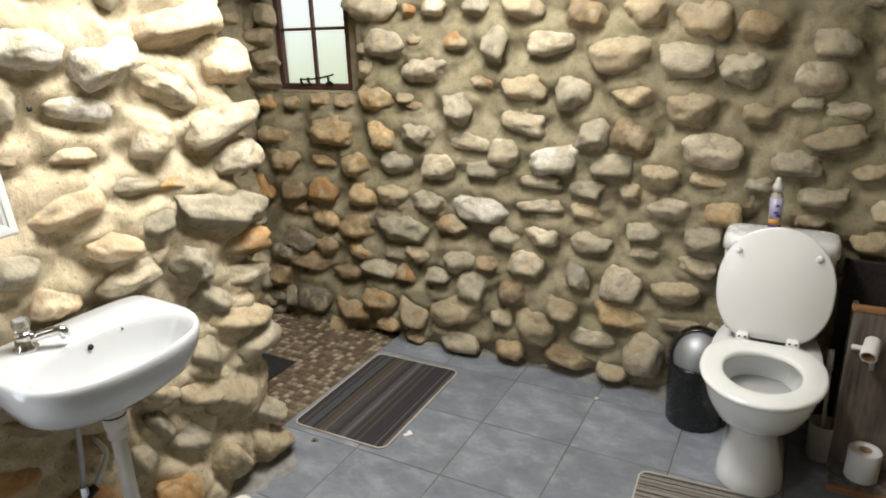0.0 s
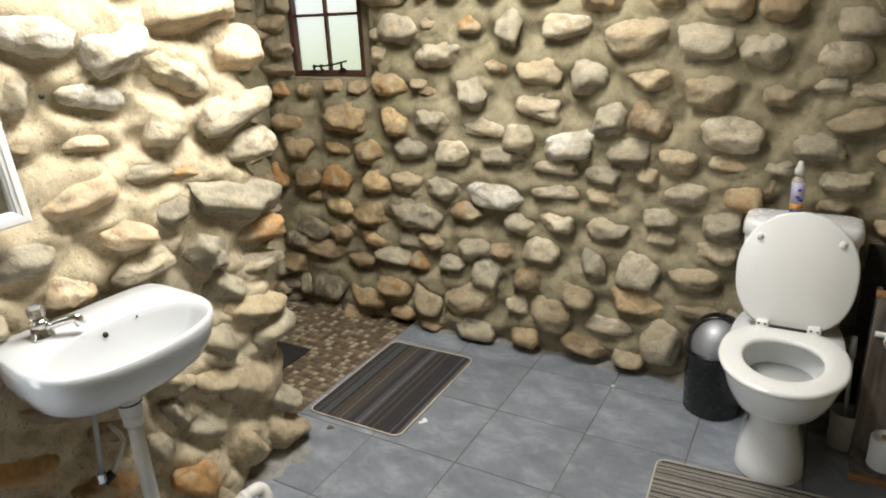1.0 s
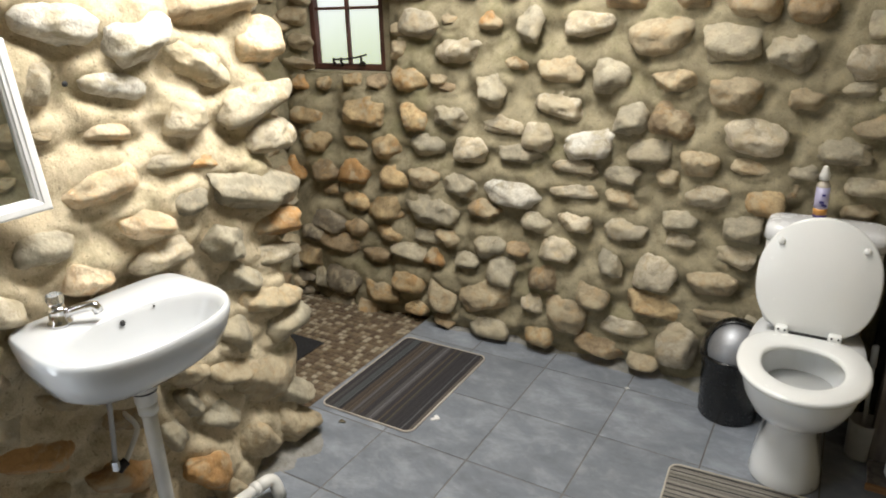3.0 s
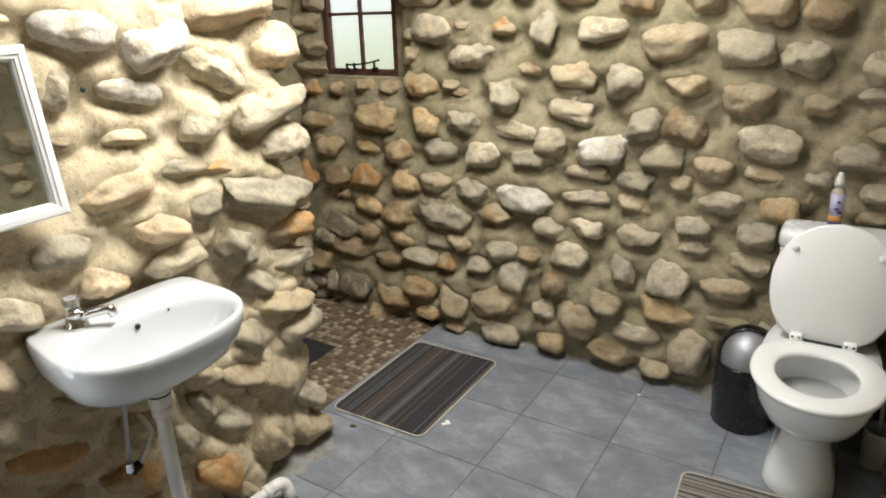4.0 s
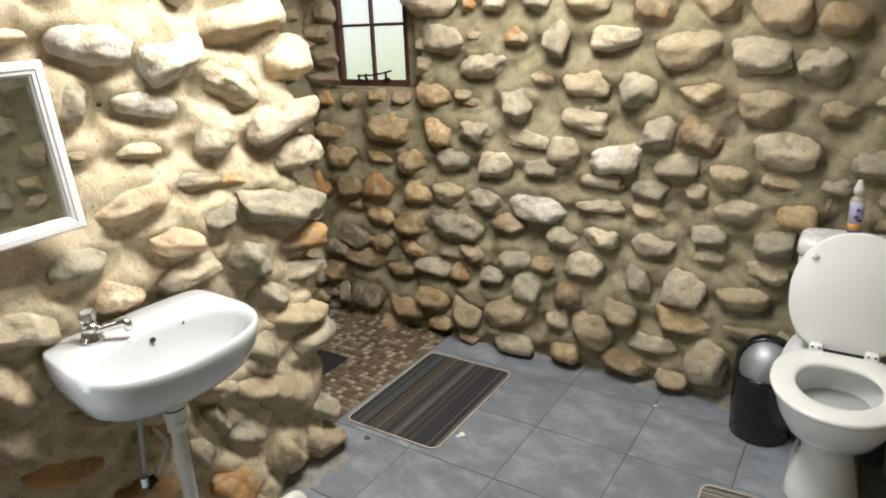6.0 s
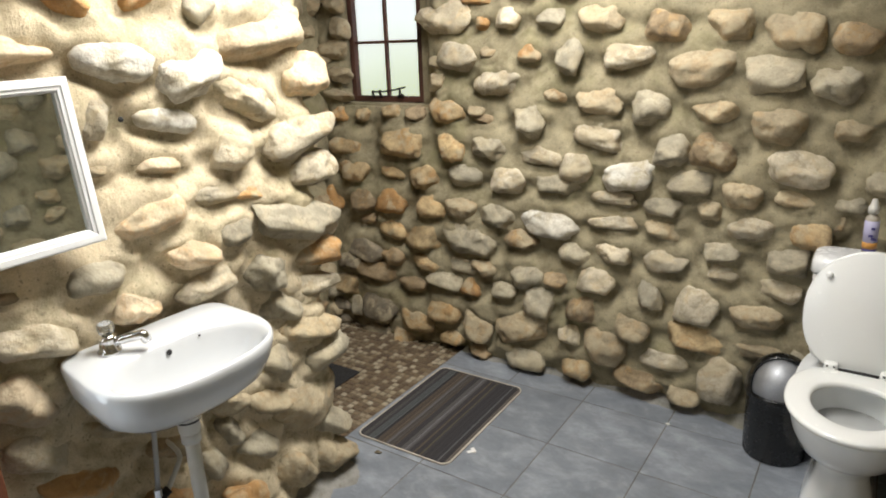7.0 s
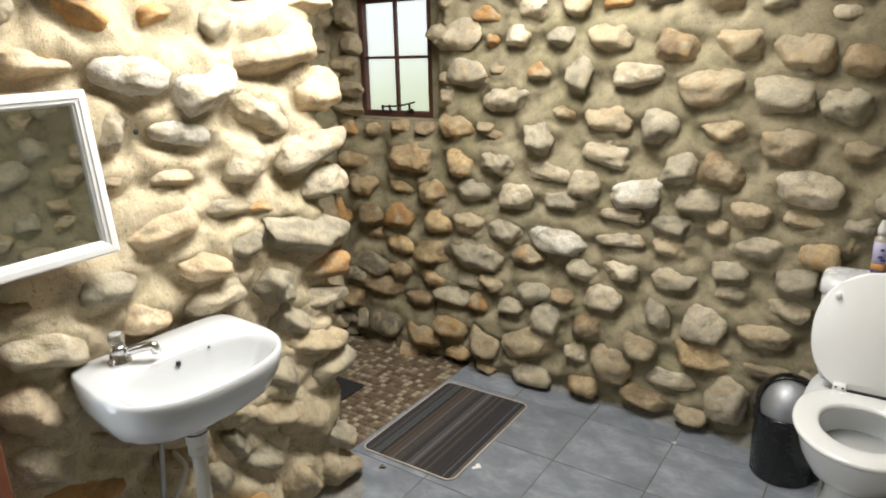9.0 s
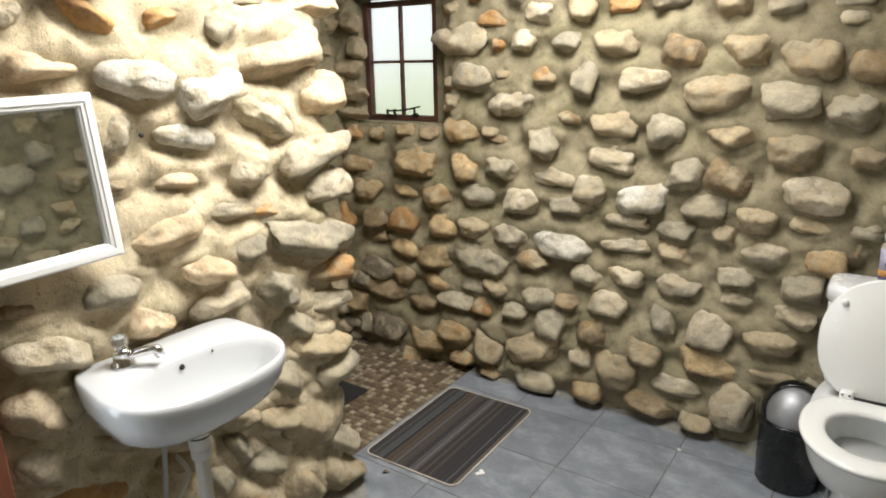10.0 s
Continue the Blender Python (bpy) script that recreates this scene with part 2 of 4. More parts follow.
STEEL_BROWN = plain("brown_window_steel", (0.085, 0.035, 0.024), 0.5, wear=0.25, grain=120, relief=0.2)
RUST_BLACK = plain("black_iron", (0.025, 0.02, 0.018), 0.55, 0.5, wear=0.2, grain=120, relief=0.2)
RUBBER = plain("black_rubber", (0.018, 0.018, 0.02), 0.7, wear=0.2, grain=120, relief=0.3)
PIPING = plain("mat_binding", (0.50, 0.45, 0.38), 0.95, wear=0.15, grain=200, relief=0.4)
PAPER = plain("toilet_paper", (0.78, 0.77, 0.75), 0.95, wear=0.04, grain=140, relief=0.25)
CARD = plain("cardboard", (0.36, 0.23, 0.12), 0.9, wear=0.15)
LAVENDER = plain("lavender_label", (0.46, 0.44, 0.62), 0.4, wear=0.06, relief=0.0)
ORANGE = plain("orange_label", (0.62, 0.30, 0.07), 0.4, wear=0.15, relief=0.0)
NAVY = plain("navy_print", (0.06, 0.05, 0.22), 0.4, wear=0.1, relief=0.0)
FROSTED = plain("grey_cup", (0.46, 0.47, 0.47), 0.45, wear=0.1, relief=0.02)
CEILING = plain("unseen_ceiling_grey", (0.34, 0.33, 0.31), 0.8, wear=0.06, grain=80, relief=0.1)
DARK_WOOD = wood_material("weathered_dark_wood", (0.07, 0.057, 0.047), (0.25, 0.21, 0.175))
EDGE_WOOD = wood_material("varnished_wood", (0.22, 0.10, 0.035), (0.36, 0.19, 0.08), 0)
DOOR_WOOD = wood_material("red_brown_door_wood", (0.12, 0.035, 0.015), (0.22, 0.075, 0.03))
CHARCOAL, SLATE, ASH, UMBER, PALE = (0.035, 0.033, 0.036), (0.07, 0.077, 0.08), (0.11, 0.11, 0.115), (0.082, 0.062, 0.046), (0.16, 0.16, 0.168)
MAT_DARK = woven_material("dark_striped_weave", 0, 0.405, [
    (0.0, CHARCOAL), (0.07, (0.07, 0.065, 0.062)), (0.10, CHARCOAL), (0.13, SLATE), (0.19, SLATE), (0.205, (0.02, 0.02, 0.022)), (0.235, UMBER), (0.33, (0.085, 0.078, 0.072)), (0.35, ASH),
    (0.365, (0.06, 0.052, 0.046)), (0.42, UMBER), (0.44, CHARCOAL), (0.50, (0.085, 0.08, 0.08)), (0.54, PALE), (0.555, (0.075, 0.07, 0.07)), (0.59, CHARCOAL), (0.63, UMBER), (0.655, CHARCOAL),
    (0.70, (0.085, 0.072, 0.05)), (0.72, CHARCOAL), (0.86, (0.03, 0.029, 0.033)), (0.885, ASH), (0.90, CHARCOAL), (0.95, (0.10, 0.085, 0.072)), (1.0, CHARCOAL)], 60)
MAT_LIGHT = woven_material("light_striped_weave", 1, 0.40, [
    (0.0, (0.25, 0.235, 0.205)), (0.08, (0.30, 0.28, 0.245)), (0.10, (0.02, 0.02, 0.02)), (0.14, (0.27, 0.255, 0.22)), (0.22, (0.12, 0.11, 0.10)), (0.25, (0.35, 0.33, 0.29)), (0.33, (0.015, 0.015, 0.015)), (0.36, (0.25, 0.235, 0.205)),
    (0.45, (0.37, 0.35, 0.305)), (0.47, (0.03, 0.03, 0.03)), (0.52, (0.28, 0.265, 0.23)), (0.60, (0.10, 0.095, 0.09)), (0.64, (0.35, 0.33, 0.29)), (0.73, (0.02, 0.02, 0.02)), (0.76, (0.31, 0.29, 0.255)), (0.84, (0.25, 0.235, 0.205)), (0.87, (0.02, 0.02, 0.02)), (0.91, (0.32, 0.30, 0.265))], 110, 2.6)

m_glass, nt_glass, b_glass = material("obscure_glass", 0.27)
b_glass.inputs["Base Color"].default_value = (0.96, 0.98, 0.96, 1)
b_glass.inputs["Transmission Weight"].default_value = 1.0
b_glass.inputs["IOR"].default_value = 1.3
bump(nt_glass, b_glass, noise_tex(nt_glass, 90, 3, 0.6, coords(nt_glass)).outputs[0], 0.3, 0.003)
GLASS = m_glass
KNOB, nt_knob, b_knob = material("clear_knob_plastic", 0.08)
b_knob.inputs["Base Color"].default_value = (0.72, 0.74, 0.74, 1)
b_knob.inputs["Transmission Weight"].default_value = 0.9
MIRROR = material("mirror_glass", 0.02, 1.0)[0]
MIRROR.node_tree.nodes["Principled BSDF"].inputs["Base Color"].default_value = (0.72, 0.76, 0.74, 1)
# glowing board stands in for the daylit view outside the window
m_out, nt_out, b_out = material("glowing_garden_backdrop", 1.0)
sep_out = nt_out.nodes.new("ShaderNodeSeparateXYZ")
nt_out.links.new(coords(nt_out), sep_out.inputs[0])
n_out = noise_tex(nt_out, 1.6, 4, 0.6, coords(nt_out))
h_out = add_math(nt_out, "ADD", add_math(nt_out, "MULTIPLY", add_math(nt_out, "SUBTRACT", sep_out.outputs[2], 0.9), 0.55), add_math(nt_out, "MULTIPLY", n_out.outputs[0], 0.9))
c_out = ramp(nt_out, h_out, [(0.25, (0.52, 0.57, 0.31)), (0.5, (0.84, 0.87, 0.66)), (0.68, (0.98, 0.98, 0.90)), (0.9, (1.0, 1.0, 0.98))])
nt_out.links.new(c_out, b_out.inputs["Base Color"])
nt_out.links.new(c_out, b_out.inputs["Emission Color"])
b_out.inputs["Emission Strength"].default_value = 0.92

# ---- mesh helpers ----


def mesh_object(name, bm, mat, smooth=True):
    me = bpy.data.meshes.new(name)
    bm.normal_update()
    bm.to_mesh(me)
    bm.free()
    for p in me.polygons:
        p.use_smooth = smooth
    me.materials.append(mat)
    return new(name, me)


def part(name, bm, mat, parent, label="", smooth=True):
    ob = mesh_object(name, bm, mat, smooth)
    ob.parent = parent
    return tagged(ob, label)


def thing(name, m, label, category, group="", kind=""):
    ob = new(name)
    ob.matrix_world = m
    ob.empty_display_size = 0.05
    return tagged(ob, label, category, group, kind)


def loft(loops, closed_start=True, closed_end=True, bm=None, ring=False):
    """Skins loops of equal length; ring joins the last loop to the first."""
    bm = bm or bmesh.new()
    rows = [[bm.verts.new(p) for p in lp] for lp in loops]
    n = len(rows[0])
    pairs = list(zip(rows, rows[1:])) + ([(rows[-1], rows[0])] if ring else [])
    for a, b in pairs:
        for i in range(n):
            j = (i + 1) % n
            bm.faces.new((a[i], a[j], b[j], b[i]))
    if not ring and closed_start:
        bm.faces.new(rows[0][::-1])
    if not ring and closed_end:
        bm.faces.new(rows[-1])
    bmesh.ops.recalc_face_normals(bm, faces=bm.faces[:])
    return bm


def circle(r, z, n=32, cx=0.0, cy=0.0):
    return [(cx + r * math.cos(2 * math.pi * i / n), cy + r * math.sin(2 * math.pi * i / n), z) for i in range(n)]


def lathe(profile, n=32, bm=None):
    return loft([circle(max(r, 0.0004), z, n) for r, z in profile], bm=bm)


def egg(cx, cy, hw, front, back, z, n=48, p=2.0, pb=None):
    """A closed egg-shaped loop: half-width hw, reaching front towards -y and back towards +y."""
    out = []
    for i in range(n):
        a = 2 * math.pi * i / n
        c, s = math.cos(a), math.sin(a)
        e = 2.0 / (p if s < 0 else (pb or p))
        x = hw * math.copysign(abs(c) ** e, c)
        y = (front if s < 0 else back) * math.copysign(abs(s) ** e, s)
        out.append((cx + x, cy + y, z))
    return out


def box(sx, sy, sz, x=0.0, y=0.0, z=0.0, bevel=0.003, seg=2, bm=None, turn=None):
    """A bevelled box, centred on x, y, standing on z."""
    b = bmesh.new()
    bmesh.ops.create_cube(b, size=1.0)
    bmesh.ops.scale(b, vec=(sx, sy, sz), verts=b.verts)
    if bevel:
        bmesh.ops.bevel(b, geom=b.edges[:], offset=min(bevel, 0.45 * min(sx, sy, sz)), segments=seg, profile=0.5, affect="EDGES")
    if turn:
        bmesh.ops.transform(b, matrix=turn, verts=b.verts)
    bmesh.ops.translate(b, vec=(x, y, z + sz / 2), verts=b.verts)
    if bm is None:
        return b
    tmp = bpy.data.meshes.new("join")
    b.to_mesh(tmp)
    b.free()
    bm.from_mesh(tmp)
    bpy.data.meshes.remove(tmp)
    return bm


def tube(points, r, n=14, bm=None):
    """A round pipe along points, with mitred bends."""
    pts = [Vector(p) for p in points]
    loops, up = [], Vector((0.31, 0.17, 0.93))
    for i, p in enumerate(pts):
        d = (pts[min(i + 1, len(pts) - 1)] - pts[max(i - 1, 0)]).normalized()
        a = d.cross(up).normalized()
        b = d.cross(a)
        loops.append([tuple(p + r * (math.cos(2 * math.pi * k / n) * a + math.sin(2 * math.pi * k / n) * b)) for k in range(n)])
    return loft(loops, bm=bm)


def bend(points, steps=5, size=0.3):
    """Rounds the corners of a polyline."""
    pts = [Vector(p) for p in points]
    out = [pts[0]]
    for a, b, c in zip(pts, pts[1:], pts[2:]):
        p, q = b.lerp(a, size), b.lerp(c, size)
        for k in range(steps + 1):
            t = k / steps
            out.append((p.lerp(b, t)).lerp(b.lerp(q, t), t))
    return out + [pts[-1]]


# ---- stone walls ----


def stone_mesh(name, planes, sharp, rough, seed):
    """A field stone within the unit ball: a ball cut by random planes, with worn edges and an uneven skin."""
    rng = np.random.default_rng(seed)
    bm = bmesh.new()
    bmesh.ops.create_icosphere(bm, subdivisions=4, radius=1.0)
    d = np.array([v.co[:] for v in bm.verts])
    nrm = rng.normal(size=(planes, 3))
    nrm /= np.linalg.norm(nrm, axis=1)[:, None]
    dist = rng.uniform(0.66, 0.98, planes)
    # a worn face towards the room and a flat bed below
    k = 0.62 if sharp > 12 else 0.78
    own = np.array([(rng.normal(0, 0.2), -1, rng.uniform(0.1, 0.6)), (rng.normal(0, 0.15), -0.15, -1), (rng.normal(0, 0.5), -0.2, 1)])
    nrm = np.vstack([nrm, own / np.linalg.norm(own, axis=1)[:, None]])
    dist = np.concatenate([dist, [k, k + 0.04, k + 0.1]])
    cut = np.clip(d @ nrm.T / dist, 0, None)
    r = (np.sum(cut ** sharp, axis=1) + 1.0) ** (-1.0 / sharp)
    off = rng.uniform(-50, 50, 3)
    r = r * np.array([1 + rough * noise.fractal(Vector(p) * 1.3 + Vector(off), 0.8, 2.1, 5) for p in d])
    v = d * r[:, None]
    v -= (v.max(0) + v.min(0)) / 2
    v /= np.abs(v).max(0)
    for vert, co in zip(bm.verts, v):
        vert.co = co
    me = bpy.data.meshes.new(name)
    bm.to_mesh(me)
    bm.free()
    for p in me.polygons:
        p.use_smooth = True
    return me


STONE_SHAPES = {}
for tone_key in STONE:
    for cut_kind, planes, sharp, rough in (("round", 10, 13, 0.15), ("cut", 10, 32, 0.18)):
        for variant in range(5):
            me = stone_mesh("stone", planes, sharp, rough, 100 * len(STONE_SHAPES) + 7)
            me.materials.append(STONE[tone_key])
            STONE_SHAPES[tone_key, cut_kind, variant] = me


def fill_stones(rng, known, u0, u1, z0, z1, tries, keep_out=(), small=0.07, large=0.15):
    """More stones of the same kind for stretches of wall, none upon another."""
    out = list(known)
    for _ in range(tries):
        w = rng.uniform(small, large)
        h = w * rng.uniform(0.5, 0.95)
        u, z = rng.uniform(u0, u1), rng.uniform(z0, z1)
        if any(a < u < b and c < z < d for a, b, c, d in keep_out):
            continue
        if all(((u - s[0]) / (0.56 * (w + s[2]))) ** 2 + ((z - s[1]) / (0.58 * (h + s[3]))) ** 2 > 1 for s in out):
            out.append((u, z, w, h, rng.choice(["t", "g", "w", "tA", "gA", "b", "o"], p=[0.3, 0.2, 0.16, 0.12, 0.1, 0.07, 0.05])))
    return out[len(known):]


def stone_wall(name, label, place, length, height, thick, stones, holes=(), step=0.0105, ragged=0.0, bury=0.0, tight=1.0, mortar=None):
    """A solid wall of rough mortar: local x along it, z up, -y the face. Its stones are parts, set in swollen collars of mortar.
    ragged: how far the end at local x = length wanders."""
    nx, nz = int(round(length / step)), int(round(height / step))
    us, zs = np.linspace(0, length, nx + 1), np.linspace(0, height, nz + 1)
    U, Z = np.meshgrid(us, zs, indexing="ij")
    depth = np.zeros_like(U)
    for i in range(nx + 1):
        for k in range(nz + 1):
            p = Vector((us[i], zs[k], 3.7 + len(name)))
            depth[i, k] = 0.016 * noise.noise(p * 4.3) + 0.009 * noise.noise(p * 13) + 0.006 * noise.noise(p * 31)
    collar, gap = np.zeros_like(U), np.zeros_like(U)
    for u, z, w, h, _, *tilt in stones:
        a = radians(tilt[0]) if tilt else 0.0
        du, dz = (U - u) * math.cos(a) - (Z - z) * math.sin(a), (U - u) * math.sin(a) + (Z - z) * math.cos(a)
        out_by = float(np.clip(0.44 * min(w, h) + 0.013, 0.027, 0.062)) * 0.82
        # mortar runs down on to the head of each stone and leaves its foot bare
        reach = np.where(dz > 0, 0.040, 0.020)
        r = np.sqrt((du / (0.5 * w + 0.022)) ** 2 + (dz / (0.5 * h + reach)) ** 2)
        lift = np.clip(1.50 - r, 0, 0.75) / 0.75
        head = np.clip(dz / h + 0.33, 0, 0.6) / 0.6
        lift = lift * lift * (3 - 2 * lift) * (0.16 + 0.84 * head * head * (3 - 2 * head))
        collar = np.maximum(collar, lift * out_by)
        under = np.exp(-((r - 1.02) / 0.16) ** 2) * np.clip(-dz / h - 0.12, 0, 0.4) / 0.4
        gap = np.maximum(gap, 0.012 * under)
    for _ in range(3):
        for ax in (0, 1):
            wide = np.pad(collar, 1, mode="edge")
            collar = (wide[2:, 1:-1] + wide[:-2, 1:-1] + collar) / 3 if ax == 0 else (wide[1:-1, 2:] + wide[1:-1, :-2] + collar) / 3
    collar = collar - gap
    for a, b, c, d in holes:
        off = np.maximum(np.maximum(a - U, U - b), np.maximum(c - Z, Z - d))
        calm = np.clip((off - 0.012) / 0.05, 0, 1)
        depth, collar = depth * calm, collar * calm
    front = -(depth + collar)
    edge = np.array([ragged * (noise.noise(Vector((zs[k] * 5, 1.3, 9))) - 0.2) for k in range(nz + 1)])
    UU = U + edge[None, :] * np.clip((U - length + 0.25) / 0.25, 0, 1)
    # the far end rounds back
    if ragged:
        front = front + 0.06 * np.clip((U - length + 0.09) / 0.09, 0, 1) ** 2
    grid = np.stack([UU, front, Z], -1).reshape(-1, 3)
    rear = np.stack([UU, np.full_like(U, thick), Z], -1).reshape(-1, 3)
    idx = np.arange((nx + 1) * (nz + 1)).reshape(nx + 1, nz + 1)
    keep = np.ones((nx, nz), bool)
    cu, cz = (us[:-1] + us[1:]) / 2, (zs[:-1] + zs[1:]) / 2
    for a, b, c, d in holes:
        keep &= ~((cu[:, None] > a) & (cu[:, None] < b) & (cz[None, :] > c) & (cz[None, :] < d))
    I, K = np.nonzero(keep)
    quads = np.stack([idx[I, K], idx[I + 1, K], idx[I + 1, K + 1], idx[I, K + 1]], -1)
    n = len(grid)
    edges = {}
    for q in quads.tolist():
        for a, b in zip(q, q[1:] + q[:1]):
            if (b, a) in edges:
                del edges[b, a]
            else:
                edges[a, b] = True
    sides = [(b, a, a + n, b + n) for a, b in edges]
    me = bpy.data.meshes.new(name)
    me.from_pydata(np.vstack([grid, rear]).tolist(), [], quads.tolist() + (quads[:, ::-1] + n).tolist() + sides)
    me.update()
    for i, p in enumerate(me.polygons):
        p.use_smooth = i < len(quads)
    me.materials.append(mortar or MORTAR)
    ob = new(name, me)
    ob.matrix_world = place
    tagged(ob, label, "wall", kind="structure")
    rng = np.random.default_rng(len(name) * 13 + 5)
    for u, z, w, h, tone, *tilt in stones:
        cut_kind = "cut" if tone.endswith("A") else "round"
        st = new("stone", STONE_SHAPES[tone[0], cut_kind, int(rng.integers(5))])
        st.parent = ob
        dy = float(np.clip(0.44 * min(w, h) + 0.013, 0.027, 0.062))
        i, k = int(np.clip(u / step, 0, nx)), int(np.clip(z / step, 0, nz))
        lean = float(rng.uniform(-6, 6)) if not tilt else float(tilt[0])
        base = -depth[i, k]
        m = pose(u, base - 0.46 * dy + bury, z, float(rng.uniform(-24, -8)), lean, float(rng.uniform(-8, 8)))
        side = float(rng.choice([-1, 1]))
        st.matrix_local = m @ Matrix.Diagonal((side * w * 0.525 * tight, dy, h * 0.53 * tight, 1))
    return ob


BACK_COURSE_A = [
    (0.156, 1.588, 0.141, 0.067, "d"), (-0.161, 1.586, 0.108, 0.111, "t"), (-0.01, 1.578, 0.113, 0.067, "o"), (-1.29, 1.576, 0.119, 0.087, "t"),
    (-0.338, 1.571, 0.111, 0.08, "w"), (0.347, 1.571, 0.119, 0.089, "t"), (-0.539, 1.56, 0.123, 0.071, "o"), (0.502, 1.555, 0.11, 0.065, "g"),
    (0.695, 1.551, 0.113, 0.04, "g"), (-0.705, 1.480, 0.285, 0.125, "wA"), (-0.398, 1.475, 0.097, 0.083, "w"), (-0.223, 1.468, 0.113, 0.084, "g"),
    (-1.264, 1.465, 0.103, 0.098, "t"), (-0.513, 1.46, 0.056, 0.058, "o"), (-0.028, 1.456, 0.165, 0.096, "t"), (0.202, 1.435, 0.16, 0.138, "b"),
]
BACK_COURSE_B = [
    (0.411, 1.423, 0.151, 0.128, "t"), (1.055, 1.418, 0.069, 0.034, "d"), (0.593, 1.399, 0.176, 0.143, "t"), (-1.317, 1.374, 0.158, 0.081, "t"),
    (0.764, 1.373, 0.135, 0.12, "b"), (-0.484, 1.348, 0.077, 0.056, "t"), (-0.309, 1.341, 0.081, 0.067, "o"), (-0.629, 1.333, 0.19, 0.111, "w"),
    (1.15, 1.332, 0.108, 0.092, "t"), (0.077, 1.329, 0.176, 0.096, "wA"), (-0.144, 1.328, 0.119, 0.142, "gA"), (0.978, 1.314, 0.132, 0.109, "g"),
    (-0.738, 1.31, 0.074, 0.06, "t"), (0.334, 1.292, 0.22, 0.142, "t"), (0.551, 1.265, 0.175, 0.129, "g"), (-1.291, 1.262, 0.141, 0.077, "t"),
]
BACK_COURSE_C = [
    (-0.45, 1.239, 0.205, 0.114, "wA"), (0.723, 1.233, 0.146, 0.113, "gA"), (-0.74, 1.229, 0.08, 0.08, "t"), (1.12, 1.215, 0.072, 0.054, "w"),
    (0.943, 1.209, 0.142, 0.1, "w"), (-0.206, 1.185, 0.102, 0.057, "bA"), (-1.323, 1.17, 0.201, 0.053, "t"), (-0.023, 1.168, 0.175, 0.106, "t"),
    (0.162, 1.164, 0.137, 0.14, "g"), (0.387, 1.146, 0.158, 0.112, "tA"), (0.92, 1.129, 0.093, 0.052, "g"), (-0.549, 1.121, 0.081, 0.06, "t"),
    (-0.693, 1.12, 0.163, 0.118, "n"), (0.578, 1.113, 0.157, 0.128, "t"), (1.028, 1.11, 0.133, 0.068, "w"), (-1.002, 1.102, 0.09, 0.06, "n"),
]
BACK_COURSE_D = [
    (-0.862, 1.098, 0.098, 0.069, "b"), (0.787, 1.096, 0.109, 0.071, "t"), (-0.311, 1.094, 0.137, 0.15, "gA"), (-0.509, 1.084, 0.133, 0.041, "b"),
    (-1.168, 1.082, 0.082, 0.062, "n"), (-1.305, 1.081, 0.079, 0.07, "o"), (1.177, 1.078, 0.097, 0.082, "g"), (-0.027, 1.04, 0.186, 0.113, "wA"),
    (1.007, 1.027, 0.173, 0.09, "t"), (0.381, 1.017, 0.161, 0.143, "b"), (0.245, 1.012, 0.123, 0.13, "gA"), (-0.931, 0.972, 0.215, 0.137, "nA"),
    (-0.496, 0.971, 0.16, 0.11, "gA"), (0.65, 0.97, 0.199, 0.13, "w"), (-0.67, 0.966, 0.132, 0.146, "nA"), (-0.248, 0.945, 0.208, 0.08, "wA"),
]
BACK_COURSE_E = [
    (0.915, 0.943, 0.153, 0.091, "gA"), (-1.269, 0.941, 0.179, 0.098, "n"), (-1.039, 0.941, 0.086, 0.045, "d"), (1.114, 0.929, 0.096, 0.073, "t"),
    (-0.104, 0.913, 0.13, 0.118, "w"), (0.1, 0.903, 0.192, 0.118, "W"), (0.316, 0.897, 0.154, 0.103, "g"), (0.487, 0.873, 0.131, 0.108, "t"),
    (0.653, 0.862, 0.127, 0.059, "t"), (0.811, 0.861, 0.096, 0.057, "g"), (-0.617, 0.846, 0.171, 0.106, "g"), (-0.178, 0.846, 0.19, 0.09, "gA"),
    (-0.399, 0.841, 0.151, 0.109, "w"), (0.997, 0.839, 0.141, 0.073, "g"), (-1.008, 0.829, 0.145, 0.075, "n"), (-0.821, 0.828, 0.142, 0.128, "n"),
]
BACK_COURSE_F = [
    (-1.224, 0.825, 0.178, 0.116, "n"), (1.183, 0.811, 0.098, 0.089, "w"), (0.04, 0.809, 0.173, 0.065, "wA"), (0.386, 0.802, 0.085, 0.076, "t"),
    (0.232, 0.796, 0.131, 0.075, "g"), (0.783, 0.795, 0.039, 0.073, "b"), (0.706, 0.758, 0.126, 0.12, "n"), (0.979, 0.752, 0.105, 0.056, "t"),
    (0.532, 0.751, 0.154, 0.087, "w"), (0.043, 0.714, 0.184, 0.066, "wA"), (0.229, 0.707, 0.132, 0.073, "t"), (1.155, 0.703, 0.137, 0.085, "t"),
    (-0.627, 0.702, 0.156, 0.112, "t"), (-0.788, 0.695, 0.129, 0.121, "n"), (-1.018, 0.694, 0.185, 0.126, "o"), (-0.214, 0.691, 0.255, 0.15, "W"),
]
